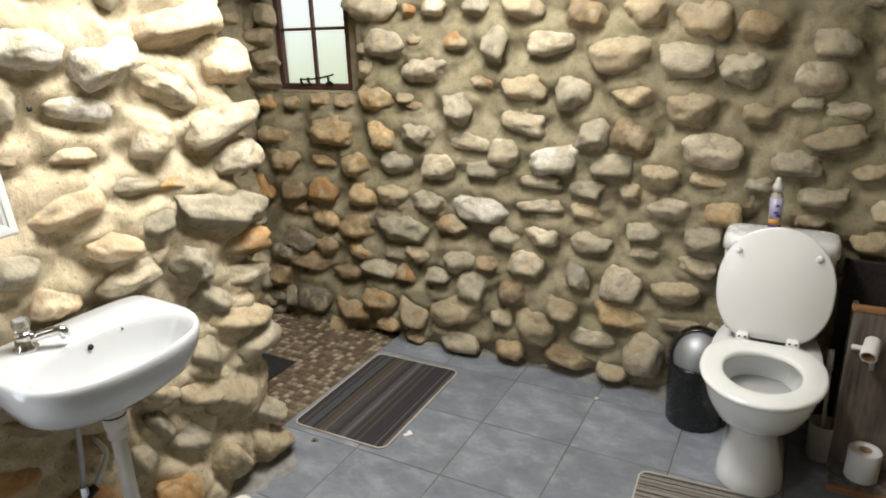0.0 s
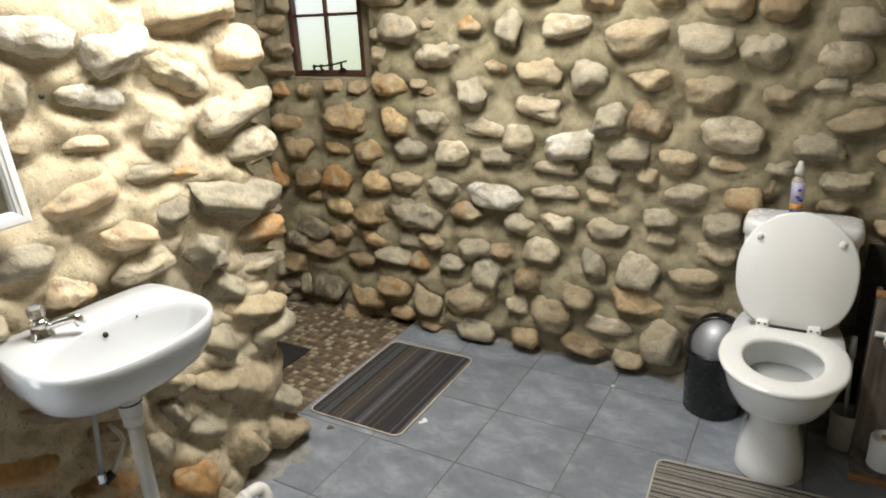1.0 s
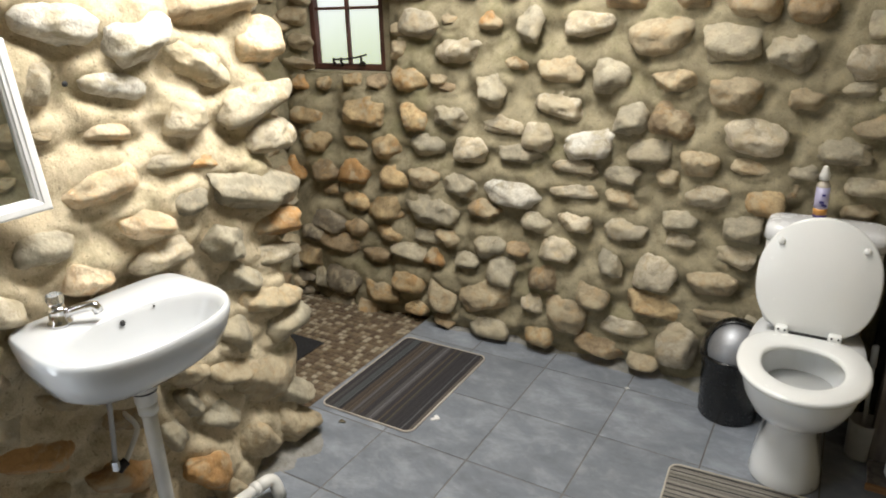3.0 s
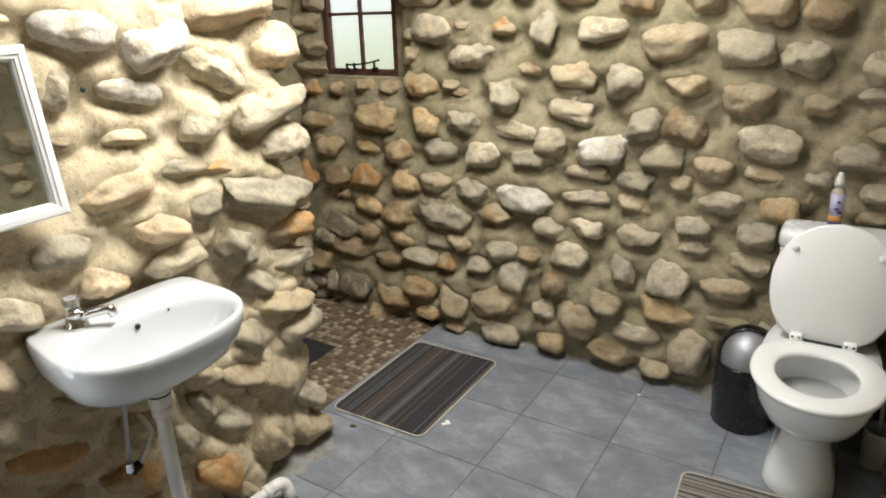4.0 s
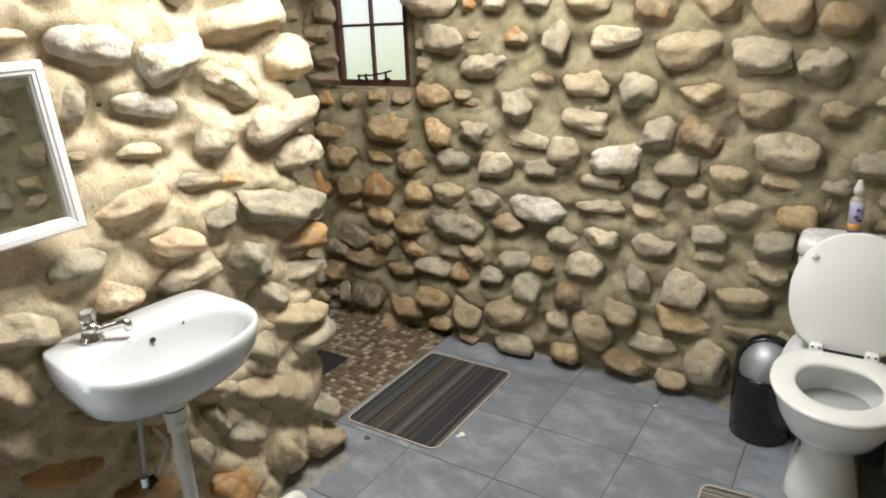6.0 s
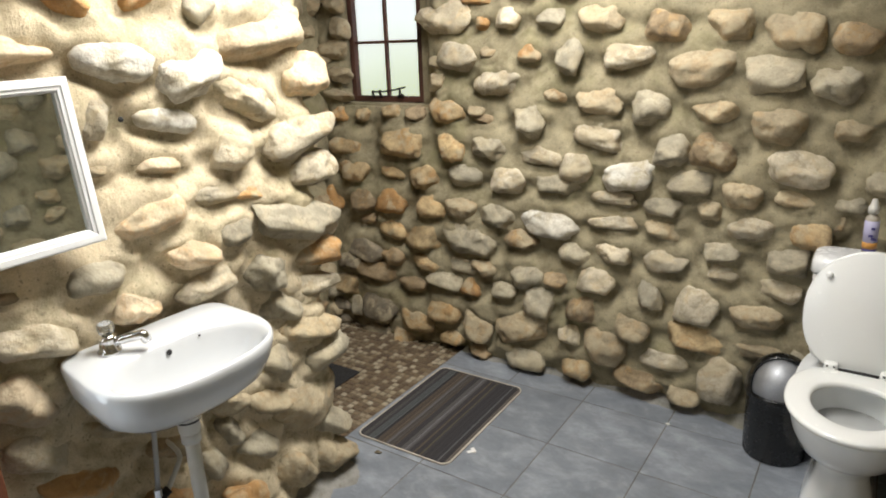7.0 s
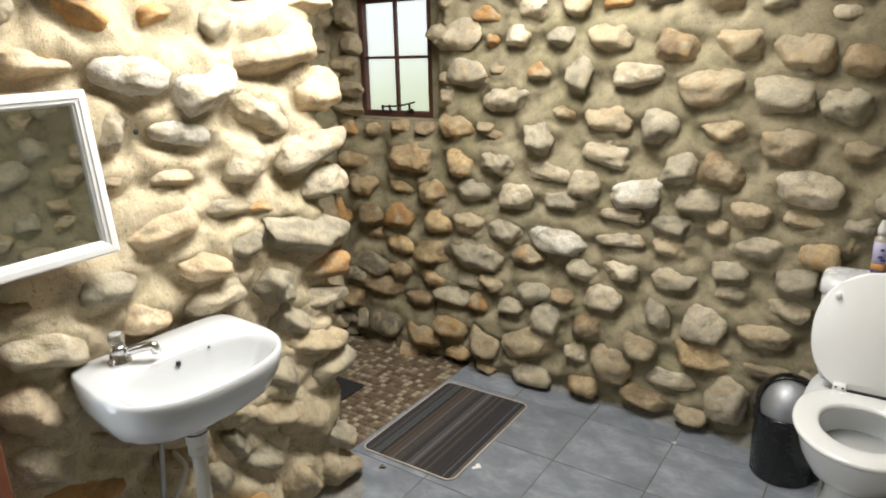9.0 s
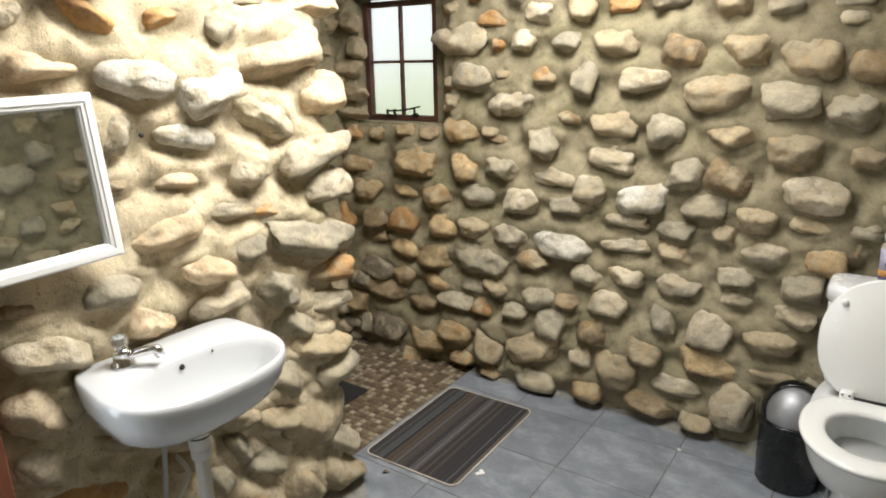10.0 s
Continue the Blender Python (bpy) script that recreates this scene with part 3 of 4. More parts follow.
BACK_COURSE_G = [
    (-0.453, 0.685, 0.162, 0.119, "gA"), (-1.373, 0.68, 0.099, 0.134, "o"), (-1.198, 0.675, 0.179, 0.125, "b"), (0.444, 0.659, 0.122, 0.086, "g"),
    (0.653, 0.654, 0.13, 0.109, "g"), (0.052, 0.598, 0.136, 0.104, "wA"), (-0.341, 0.596, 0.146, 0.088, "bA"), (0.252, 0.593, 0.157, 0.096, "w"),
    (-1.168, 0.586, 0.143, 0.069, "b"), (0.452, 0.573, 0.106, 0.062, "w"), (-0.096, 0.568, 0.142, 0.094, "g"), (-1.014, 0.562, 0.169, 0.106, "n"),
    (-0.599, 0.56, 0.278, 0.155, "gA"), (-0.858, 0.544, 0.18, 0.131, "n"), (0.635, 0.544, 0.144, 0.08, "w"), (-0.009, 0.471, 0.151, 0.113, "w"),
]
BACK_COURSE_H = [
    (0.206, 0.461, 0.096, 0.139, "gA"), (-0.183, 0.444, 0.114, 0.079, "b"), (0.376, 0.444, 0.154, 0.161, "w"), (-0.322, 0.442, 0.158, 0.125, "g"),
    (-0.51, 0.44, 0.147, 0.094, "t"), (0.573, 0.44, 0.175, 0.099, "t"), (-1.188, 0.433, 0.24, 0.135, "d"), (-0.629, 0.429, 0.136, 0.069, "g"),
    (-1.02, 0.426, 0.137, 0.109, "b"), (-0.823, 0.416, 0.16, 0.083, "n"), (-1.293, 0.359, 0.152, 0.104, "d"), (-0.417, 0.356, 0.127, 0.099, "g"),
    (-0.062, 0.351, 0.143, 0.141, "b"), (-0.73, 0.35, 0.186, 0.1, "g"), (-0.597, 0.338, 0.112, 0.086, "o"), (-0.249, 0.33, 0.129, 0.152, "g"),
]
BACK_COURSE_I = [
    (-1.119, 0.328, 0.273, 0.107, "b"), (0.381, 0.315, 0.205, 0.112, "n"), (0.147, 0.313, 0.131, 0.136, "t"), (0.605, 0.31, 0.174, 0.076, "t"),
    (-0.918, 0.299, 0.154, 0.087, "b"), (0.73, 0.285, 0.148, 0.124, "g"), (-1.336, 0.236, 0.148, 0.119, "n"), (-0.339, 0.218, 0.244, 0.185, "tA"),
    (-0.118, 0.215, 0.099, 0.091, "w"), (0.035, 0.209, 0.176, 0.186, "t"), (-0.733, 0.199, 0.158, 0.136, "n"), (0.275, 0.186, 0.187, 0.084, "w"),
    (-0.551, 0.173, 0.148, 0.183, "t"), (0.479, 0.171, 0.151, 0.207, "w"), (-1.118, 0.155, 0.212, 0.214, "d"), (-0.897, 0.121, 0.203, 0.143, "n"),
]
BACK_COURSE_J = [
    (-1.272, 0.116, 0.077, 0.114, "g"), (-1.389, 0.109, 0.161, 0.09, "d"), (-0.083, 0.08, 0.138, 0.128, "n"), (0.184, 0.077, 0.211, 0.093, "b"),
    (0.357, 0.069, 0.121, 0.094, "t"), (-0.704, 0.063, 0.126, 0.081, "n"), (-0.33, 0.054, 0.219, 0.114, "g"), (-0.545, 0.035, 0.107, 0.08, "b"),
    (-1.407, 0.029, 0.146, 0.072, "d"), (-0.98, 0.014, 0.127, 0.11, "b"), (-1.159, 0.007, 0.172, 0.095, "d"),
]
BACK_STONES = BACK_COURSE_A + BACK_COURSE_B + BACK_COURSE_C + BACK_COURSE_D + BACK_COURSE_E + BACK_COURSE_F + BACK_COURSE_G + BACK_COURSE_H + BACK_COURSE_I + BACK_COURSE_J
LEFT_COURSE_A = [
    (-0.49, 1.562, 0.178, 0.062, -3, "pA"), (-0.728, 1.561, 0.132, 0.037, -5, "d"), (-0.972, 1.516, 0.099, 0.046, -9, "o"), (-1.146, 1.514, 0.111, 0.059, 35, "o"), (-1.301, 1.506, 0.061, 0.049, -31, "w"),
    (-0.83, 1.5, 0.089, 0.082, -39, "g"), (-0.643, 1.441, 0.345, 0.131, -2, "p"), (-1.243, 1.416, 0.173, 0.058, -3, "p"), (-1.06, 1.389, 0.185, 0.093, 14, "W"), (-0.88, 1.35, 0.18, 0.121, -7, "WA"),
    (-0.503, 1.324, 0.151, 0.129, -1, "p"), (-0.717, 1.276, 0.218, 0.1, 19, "wA"), (-1.125, 1.273, 0.099, 0.084, -58, "w"), (-0.946, 1.248, 0.185, 0.068, 15, "W"),
]
LEFT_COURSE_B = [
    (-0.538, 1.16, 0.275, 0.116, -12, "wA"), (-1.138, 1.157, 0.058, 0.034, 10, "t"), (-0.984, 1.148, 0.128, 0.053, 7, "p"), (-0.782, 1.143, 0.119, 0.097, 9, "w"), (-0.487, 1.057, 0.206, 0.107, 5, "w"),
    (-0.841, 1.042, 0.143, 0.057, 1, "w"), (-1.039, 1.029, 0.189, 0.086, -6, "pA"), (-0.709, 1.025, 0.144, 0.056, 14, "o"), (-1.385, 0.949, 0.093, 0.045, 18, "b"), (-0.818, 0.935, 0.11, 0.084, 15, "g"),
    (-1.188, 0.932, 0.159, 0.084, -4, "g"), (-0.591, 0.922, 0.363, 0.131, 22, "gA"), (-0.936, 0.919, 0.161, 0.094, 17, "p"), (-1.349, 0.847, 0.182, 0.09, 16, "w"),
]
LEFT_COURSE_C = [
    (-1.108, 0.825, 0.129, 0.083, 17, "pA"), (-0.906, 0.821, 0.204, 0.081, 0, "wA"), (-0.513, 0.797, 0.197, 0.098, 4, "o"), (-0.712, 0.787, 0.134, 0.121, 84, "gA"), (-1.386, 0.723, 0.159, 0.114, 46, "p"),
    (-0.528, 0.694, 0.205, 0.072, 9, "w"), (-0.668, 0.667, 0.14, 0.093, 32, "g"), (-1.385, 0.584, 0.158, 0.087, 39, "w"), (-0.579, 0.579, 0.248, 0.109, 12, "t"),
    (-1.23, 0.561, 0.138, 0.048, 31, "t"), (-0.726, 0.515, 0.146, 0.106, 57, "g"), (-1.32, 0.479, 0.187, 0.099, 26, "o"), (-0.901, 0.475, 0.143, 0.086, 31, "t"),
]
LEFT_COURSE_D = [
    (-0.54, 0.47, 0.219, 0.125, 9, "g"), (-1.082, 0.446, 0.152, 0.083, 28, "b"), (-0.764, 0.414, 0.185, 0.1, 28, "t"), (-0.909, 0.381, 0.109, 0.071, 70, "g"), (-0.605, 0.329, 0.295, 0.206, 13, "t"),
    (-0.975, 0.321, 0.109, 0.075, 62, "g"), (-1.135, 0.302, 0.205, 0.106, 32, "o"), (-0.818, 0.29, 0.16, 0.091, 41, "g"), (-0.512, 0.199, 0.19, 0.096, 33, "g"), (-0.884, 0.147, 0.203, 0.111, 49, "o"),
    (-0.688, 0.129, 0.17, 0.108, 54, "t"), (-0.538, 0.094, 0.256, 0.13, 37, "t"), (-0.82, 0.029, 0.164, 0.087, 57, "t"),
]
LEFT_STONES = LEFT_COURSE_A + LEFT_COURSE_B + LEFT_COURSE_C + LEFT_COURSE_D

# ---- structure ----
FLOOR_X0, FLOOR_X1, FLOOR_Y0, FLOOR_Y1 = -1.45, 1.45, -2.75, 0.56
T = 0.333
SHOWER_X = -0.667

rng_fill = np.random.default_rng(11)
BX0, BY = -1.5, 0.50
back = [(x - BX0, z, w, h, c) for x, z, w, h, c in BACK_STONES if x > -1.42]
WIN = (-1.30 - BX0, -0.795 - BX0, 1.125, 1.675)
back += fill_stones(rng_fill, back, 0.05, 2.95, 1.4, 2.12, 900, [(WIN[0] - 0.05, WIN[1] + 0.05, 1.05, 1.75), (0, 0.3, 0, 1.7)])
back += fill_stones(rng_fill, back, 2.5, 2.95, 0.05, 1.5, 200)
wall_north = stone_wall("wall_north", "rough field-stone wall of rounded stones in sandy mortar", pose(BX0, BY, 0), 3.0, CEIL, 0.14, back, [WIN], bury=0.006)

LY0 = -1.47
left = [(y - LY0, z, w, h, c, lean) for y, z, w, h, lean, c in LEFT_STONES if y - LY0 > 0.03]
left += fill_stones(rng_fill, left, 0.06, 0.95, 1.5, 2.12, 400, (), 0.1, 0.2)
left += fill_stones(rng_fill, left, 0.05, 0.98, 0.05, 0.5, 300, (), 0.06, 0.13)
wall_west = stone_wall("wall_west", "shower partition of large field stones bedded in pale mortar", pose(-0.575, LY0, 0, 0, 0, 90), 1.015, CEIL, 0.26, left, ragged=0.03, bury=0.010, tight=0.98, mortar=MORTAR_PALE_LIT)

# drilled hole: a black disc paints its shaded inside
b = lathe([(0, 0), (0.006, 0.0), (0.006, 0.003), (0, 0.003)], 14)
bmesh.ops.transform(b, matrix=pose(-1.068 - LY0, -0.026, 1.262, 90), verts=b.verts)
part("drilled_hole", b, SHADE_TRIM_BLACK, wall_west)

side = fill_stones(rng_fill, [], 0.05, 1.45, 0.05, 2.1, 1500)
stone_wall("wall_shower", "damp stone side wall of the shower", pose(-1.43, -0.95, 0, 0, 0, 90), 1.5, CEIL, 0.2, side, step=0.02)
right = fill_stones(rng_fill, [], 0.08, 3.15, 0.06, 2.1, 2600, (), 0.09, 0.2)
stone_wall("wall_east", "stone wall of large grey field stones", pose(1.42, 0.52, 0, 0, 0, -90), 3.25, CEIL, 0.2, right, step=0.025)
rear = fill_stones(rng_fill, [], 0.08, 2.0, 0.06, 2.1, 600, (), 0.13, 0.26)
stone_wall("wall_south", "stone wall of field stones in mortar", pose(1.45, -2.72, 0, 0, 0, 180), 2.1, CEIL, 0.2, rear, step=0.03)


def structure(name, bm, mat, label, category="wall", smooth=False):
    return tagged(mesh_object(name, bm, mat, smooth), label, category, kind="structure")


structure("wall_shower_end", box(0.64, 0.2, CEIL, -1.13, -1.05, 0, 0), MORTAR, "mortared end wall closing the shower")
structure("wall_door_end", box(0.26, 0.30, CEIL, -0.705, -2.57, 0, 0), MORTAR, "mortared wall beside the door")
structure("wall_over_door", box(0.26, 0.95, CEIL - 2.06, -0.705, -1.945, 2.06, 0), MORTAR, "mortared wall over the door")

# door in the west wall; its unseen leaf stands open for the fill lamp
door = thing("door_1", pose(-0.62, -1.945, 0), "red-brown wooden door frame with an unseen leaf set open", "door", kind="structure")
for yy in (0.44, -0.44):
    part("frame", box(0.12, 0.07, 2.06, 0.05, yy, 0, 0.004), DOOR_WOOD, door, smooth=False)
part("frame", box(0.12, 0.81, 0.07, 0.05, 0, 1.99, 0.004), DOOR_WOOD, door, smooth=False)
part("leaf", box(0.80, 0.04, 1.98, -0.42, -0.42, 0.006, 0.004), DOOR_WOOD, door, smooth=False)

# unseen ceiling; its tone and deep opening are set to shape the light
SKY = (-0.16, 0.36, -1.12, 0.12)
bm = bmesh.new()
for cx, cy, sx, sy in (((-1.7 + SKY[0]) / 2, -1.05, SKY[0] + 1.7, 3.6), ((1.65 + SKY[1]) / 2, -1.05, 1.65 - SKY[1], 3.6),
                       ((SKY[0] + SKY[1]) / 2, (SKY[3] + 0.75) / 2, SKY[1] - SKY[0], 0.75 - SKY[3]), ((SKY[0] + SKY[1]) / 2, (SKY[2] - 2.85) / 2, SKY[1] - SKY[0], SKY[2] + 2.85)):
    box(sx, sy, 0.31, cx, cy, CEIL, 0, bm=bm)
structure("ceiling", bm, CEILING, "unseen grey ceiling, cut open for the inferred roof light", "ceiling")

def cement_fillet(name, label, place, length, reach, high, mat, seed):
    """Cement smeared into the corner of wall and floor; local x along the wall, -y into the room, with a wandering edge."""
    n, k = int(length / 0.012), 9
    pts, quads = [], []
    for i in range(n + 1):
        u = length * i / n
        wander = noise.fractal(Vector((u * 6, seed, 1.7)), 0.9, 2.0, 4)
        d = max(0.012, reach * (1 + 0.75 * wander))
        for q in range(k):
            f = q / (k - 1)
            lump = 0.004 * noise.noise(Vector((u * 30, f * 3, seed)))
            pts.append((u, 0.04 - (0.04 + d) * f, max(-0.003, high * (1 - f) ** 2.2 * (1 + 0.5 * wander) + lump * (1 - f) + 0.0035 * (1 - f) - 0.002 * (q == k - 1))))
    for i in range(n):
        for q in range(k - 1):
            a = i * k + q
            quads.append((a, a + 1, a + k + 1, a + k))
    me = bpy.data.meshes.new(name)
    me.from_pydata(pts, [], quads)
    me.update()
    for p in me.polygons:
        p.use_smooth = True
    me.materials.append(mat)
    ob = new(name, me)
    ob.matrix_world = place
    return tagged(ob, label, "trim", kind="structure")


CEMENT = mortar_material("grey_floor_cement", (0.21, 0.205, 0.19), (0.27, 0.263, 0.245), (0.33, 0.322, 0.30))
cement_fillet("trim_north", "grey cement smeared along the foot of the stone wall", pose(-0.66, 0.50, 0), 2.1, 0.045, 0.045, CEMENT, 3.0)
cement_fillet("trim_west", "grey cement smeared along the foot of the stone partition", pose(-0.575, -1.45, 0, 0, 0, 90), 1.0, 0.10, 0.05, CEMENT, 8.0)

# ---- window ----
WX, WY, WZ0, WZ1 = -1.085, 0.585, 1.135, 1.665
W_W = 0.415
win = thing("window_1", pose(WX, WY, WZ0), "small four-pane steel window, brown painted, with obscure glass", "window", kind="structure")
WH = WZ1 - WZ0
frame_bm = bmesh.new()
for sx, sz, x, z in ((0.026, WH, -W_W / 2 + 0.013, 0), (0.026, WH, W_W / 2 - 0.013, 0), (W_W - 0.05, 0.026, 0, 0), (W_W - 0.05, 0.026, 0, WH - 0.026)):
    box(sx, 0.035, sz, x, 0, z, 0.003, bm=frame_bm)
part("window_frame", frame_bm, STEEL_BROWN, win, smooth=False)
part("glazing_bar", box(0.014, 0.022, WH - 0.05, 0, 0, 0.025, 0.002), STEEL_BROWN, win, smooth=False)
for sx in (-1, 1):
    part("glazing_bar", box(W_W / 2 - 0.034, 0.022, 0.014, sx * (W_W / 4 - 0.0095), 0, WH / 2 - 0.007, 0.002), STEEL_BROWN, win, smooth=False)
    for k in (0, 1):
        pane = part("pane", box(W_W / 2 - 0.03, 0.004, WH / 2 - 0.03, sx * (W_W / 4 - 0.005), 0.004, 0.022 + k * (WH / 2 - 0.012), 0), GLASS, win, smooth=False)
        pane.visible_shadow = False
stay = part("window_stay", tube([(-0.075, -0.035, 0.045), (0.0, -0.04, 0.048), (0.06, -0.035, 0.056), (0.115, -0.03, 0.068)], 0.0045, 8), RUST_BLACK, win, "black iron window stay with pegs")
for x, z in ((-0.072, 0.026), (-0.03, 0.028), (0.085, 0.03)):
    part("peg", tube([(x, -0.02, z - 0.006), (x, -0.034, z + 0.01), (x + 0.004, -0.036, z + 0.026)], 0.006, 8), RUST_BLACK, stay)
part("peg", tube([(0.07, -0.025, 0.026), (0.095, -0.03, 0.034), (0.105, -0.032, 0.026)], 0.007, 8), RUST_BLACK, stay)
part("reveal", box(0.10, 0.05, WH + 0.02, W_W / 2 + 0.052, 0.0, -0.01, 0.004), MORTAR, win, "mortar reveal beside the frame", smooth=False)
part("window_sill", box(0.50, 0.10, 0.020, 0.04, -0.025, -0.022, 0.004), MORTAR, win, smooth=False)
out = structure("backdrop", box(8, 0.02, 6, -2.5, 4.0, -1.0, 0), m_out, "glowing backdrop of a hazy bright garden beyond the window", "backdrop")
bm = bmesh.new()
bmesh.ops.create_grid(bm, x_segments=1, y_segments=1, size=60)
gr = structure("ground", bm, plain("grass_ground", (0.07, 0.1, 0.04), 0.95, wear=0.3), "grassy ground outside", "ground")
gr.location = (0, 0, -0.12)

# ---- floor beds ----
floor = structure("floor", box(FLOOR_X1 - SHOWER_X, FLOOR_Y1 - FLOOR_Y0, 0.08, (FLOOR_X1 + SHOWER_X) / 2, (FLOOR_Y0 + FLOOR_Y1) / 2, -0.0820, 0), GROUT, "grey marbled floor tiles with dark joints", "floor")
shower = structure("floor_shower", box(SHOWER_X - FLOOR_X0, 1.6, 0.08, (SHOWER_X + FLOOR_X0) / 2, -0.24, -0.0835, 0), MOSAIC_BED, "shower floor of small brown and cream mosaic", "floor")
structure("floor_entry", box(1.0, 1.75, 0.08, SHOWER_X - 0.5, -1.92, -0.0835, 0), GROUT, "plain screed under the door", "floor")

# ---- basin ----
basin = thing("wash_basin", pose(-0.537, -1.121, 0.0, 0, 0, 88.2), "small white ceramic wash basin hung on the stone wall", "basin")
BW, BD, RIM = 0.215, 0.308, 0.763


def rise(loop):
    """The rim climbs towards the wall."""
    return [(x, y, z + 0.024 * (y + BD) / BD) for x, y, z in loop]


def basin_loop(scale_w, y_front, y_back, z, n=72, pf=2.5):
    """Narrower along the wall than at the front, with rounded back corners."""
    h = BD / 2
    out = egg(0, -h, BW * scale_w, -h - y_front, y_back + h, z, n, pf, 8.0)
    return [(x * (1 - 0.06 * max(0, (y + h) / h)), y, z) for x, y, z in out]


loops = [
    [(x * 0.12, -0.14 + (y + 0.14) * 0.12, RIM - 0.150) for x, y, z in basin_loop(1, -BD, 0, 0)],
    basin_loop(0.42, -0.20, -0.05, RIM - 0.140),
    basin_loop(0.70, -0.242, -0.015, RIM - 0.120),
    basin_loop(0.88, -0.278, 0.0, RIM - 0.090),
    basin_loop(0.955, -0.298, 0.0, RIM - 0.050),
    rise(basin_loop(0.992, -0.306, 0.0, RIM - 0.025)),
    rise(basin_loop(1.0, -BD, 0.0, RIM - 0.010)),
    rise(basin_loop(0.988, -BD + 0.003, -0.004, RIM - 0.002)),
    rise(basin_loop(0.97, -BD + 0.008, -0.008, RIM + 0.001)),
]


def bowl_loop(k, z, dy=0.0):
    return rise(egg(0, -0.200 + dy * 1.0, 0.184 * k, 0.093 * k, 0.084 * k, z, 72, 2.3, 2.3))


loops += [bowl_loop(1.05, RIM), bowl_loop(1.0, RIM - 0.004), bowl_loop(0.95, RIM - 0.018), bowl_loop(0.86, RIM - 0.05), bowl_loop(0.70, RIM - 0.085), bowl_loop(0.42, RIM - 0.108), bowl_loop(0.12, RIM - 0.115)]
part("bowl", loft(loops), CERAMIC_DIMMED, basin)
# black discs on the bowl paint the shade inside its two holes
bm = lathe([(0.0, 0), (0.0068, 0.001), (0.0064, 0.002), (0.0, 0.0022)], 18)
bmesh.ops.transform(bm, matrix=pose(-0.008, -0.1235, 0.756, 75), verts=bm.verts)
part("overflow_hole", bm, SHADE_TRIM_BLACK, basin, "round overflow hole drawn as a shade-black disc")
bm = lathe([(0.0, 0), (0.003, 0.001), (0.0027, 0.002), (0.0, 0.0022)], 14)
bmesh.ops.transform(bm, matrix=pose(0.072, -0.1245, 0.766, 75), verts=bm.verts)
part("plugged_hole", bm, SHADE_TRIM_BLACK, basin, "small fixing hole drawn as a shade-black disc")
bm = lathe([(0, 0), (0.021, 0.0), (0.021, 0.004), (0.014, 0.006), (0, 0.004)], 24)
bmesh.ops.translate(bm, vec=(0, -0.200, RIM - 0.103), verts=bm.verts)
part("drain", bm, CHROME, basin, "chrome drain ring")
tap = part("tap", lathe([(0, 0), (0.025, 0), (0.025, 0.006), (0.020, 0.010), (0.018, 0.030), (0.019, 0.034), (0.016, 0.040), (0.009, 0.044), (0, 0.044)], 24), CHROME, basin, "chrome pillar tap with a clear faceted knob")
tap.location = (-0.106, -0.062, RIM + 0.019)
bm = tube(bend([(0.004, -0.006, 0.022), (0.028, -0.028, 0.031), (0.052, -0.052, 0.036), (0.056, -0.057, 0.018)], 4, 0.25), 0.0105, 14)
part("spout", bm, CHROME, tap)
part("knob", lathe([(0, 0.043), (0.010, 0.043), (0.0155, 0.047), (0.0188, 0.059), (0.017, 0.068), (0.009, 0.072), (0, 0.072)], 8), KNOB, tap, "faceted tap knob", smooth=False)
part("tail_piece", lathe([(0, RIM - 0.21), (0.022, RIM - 0.21), (0.025, RIM - 0.205), (0.025, RIM - 0.185), (0.031, RIM - 0.165), (0.038, RIM - 0.15), (0, RIM - 0.14)], 28), PVC, basin, "white plastic waste fitting").location = (0, -0.14, 0)
part("seal_ring", lathe([(0, RIM - 0.178), (0.029, RIM - 0.178), (0.029, RIM - 0.174), (0, RIM - 0.174)], 28), SHADE_TRIM_BLACK, basin, "dark rubber seal").location = (0, -0.14, 0)
part("waste_pipe", tube([(0.0, -0.14, RIM - 0.2), (0.0, -0.14, 0.4), (0.0, -0.14, 0.0)], 0.0170, 24), PVC, basin, "white plastic waste pipe, grubby")
part("pipe_collar", tube([(0.0, -0.14, RIM - 0.235), (0.0, -0.14, RIM - 0.205)], 0.0225, 24), PVC, basin)
part("supply_hose", tube(bend([(-0.075, -0.075, RIM - 0.12), (-0.052, -0.08, 0.585), (-0.060, -0.08, 0.50), (-0.071, -0.08, 0.41)], 6, 0.45), 0.0062, 10), HOSE, basin, "thin braided steel supply hose")
part("hose_nut", tube([(-0.071, -0.08, 0.414), (-0.072, -0.08, 0.390)], 0.0100, 10), CHROME, basin, "chrome hose nut", smooth=False)
part("stop_valve", tube(bend([(-0.070, -0.08, 0.384), (-0.058, -0.08, 0.391), (-0.045, -0.08, 0.396)], 4, 0.4), 0.0115, 12), RUST_BLACK, basin, "dark metal stop valve")
part("supply_pipe", tube(bend([(-0.048, -0.08, 0.395), (-0.02, -0.078, 0.428), (0.006, -0.074, 0.462), (0.016, 0.03, 0.475)], 5, 0.35), 0.0062, 10), PVC, basin)

# ---- mirror ----
mirror = thing("wall_mirror", pose(-0.482, -1.371, 1.025, 1.0, -4, 0), "rectangular wall mirror in a stepped white wooden frame", "mirror")
MW, MH = 0.36, 0.335


def frame_loop(k, x):
    return [(x, sy * (MW / 2 - k), MH / 2 + sz * (MH / 2 - k)) for sy, sz in ((-1, -1), (1, -1), (1, 1), (-1, 1))]


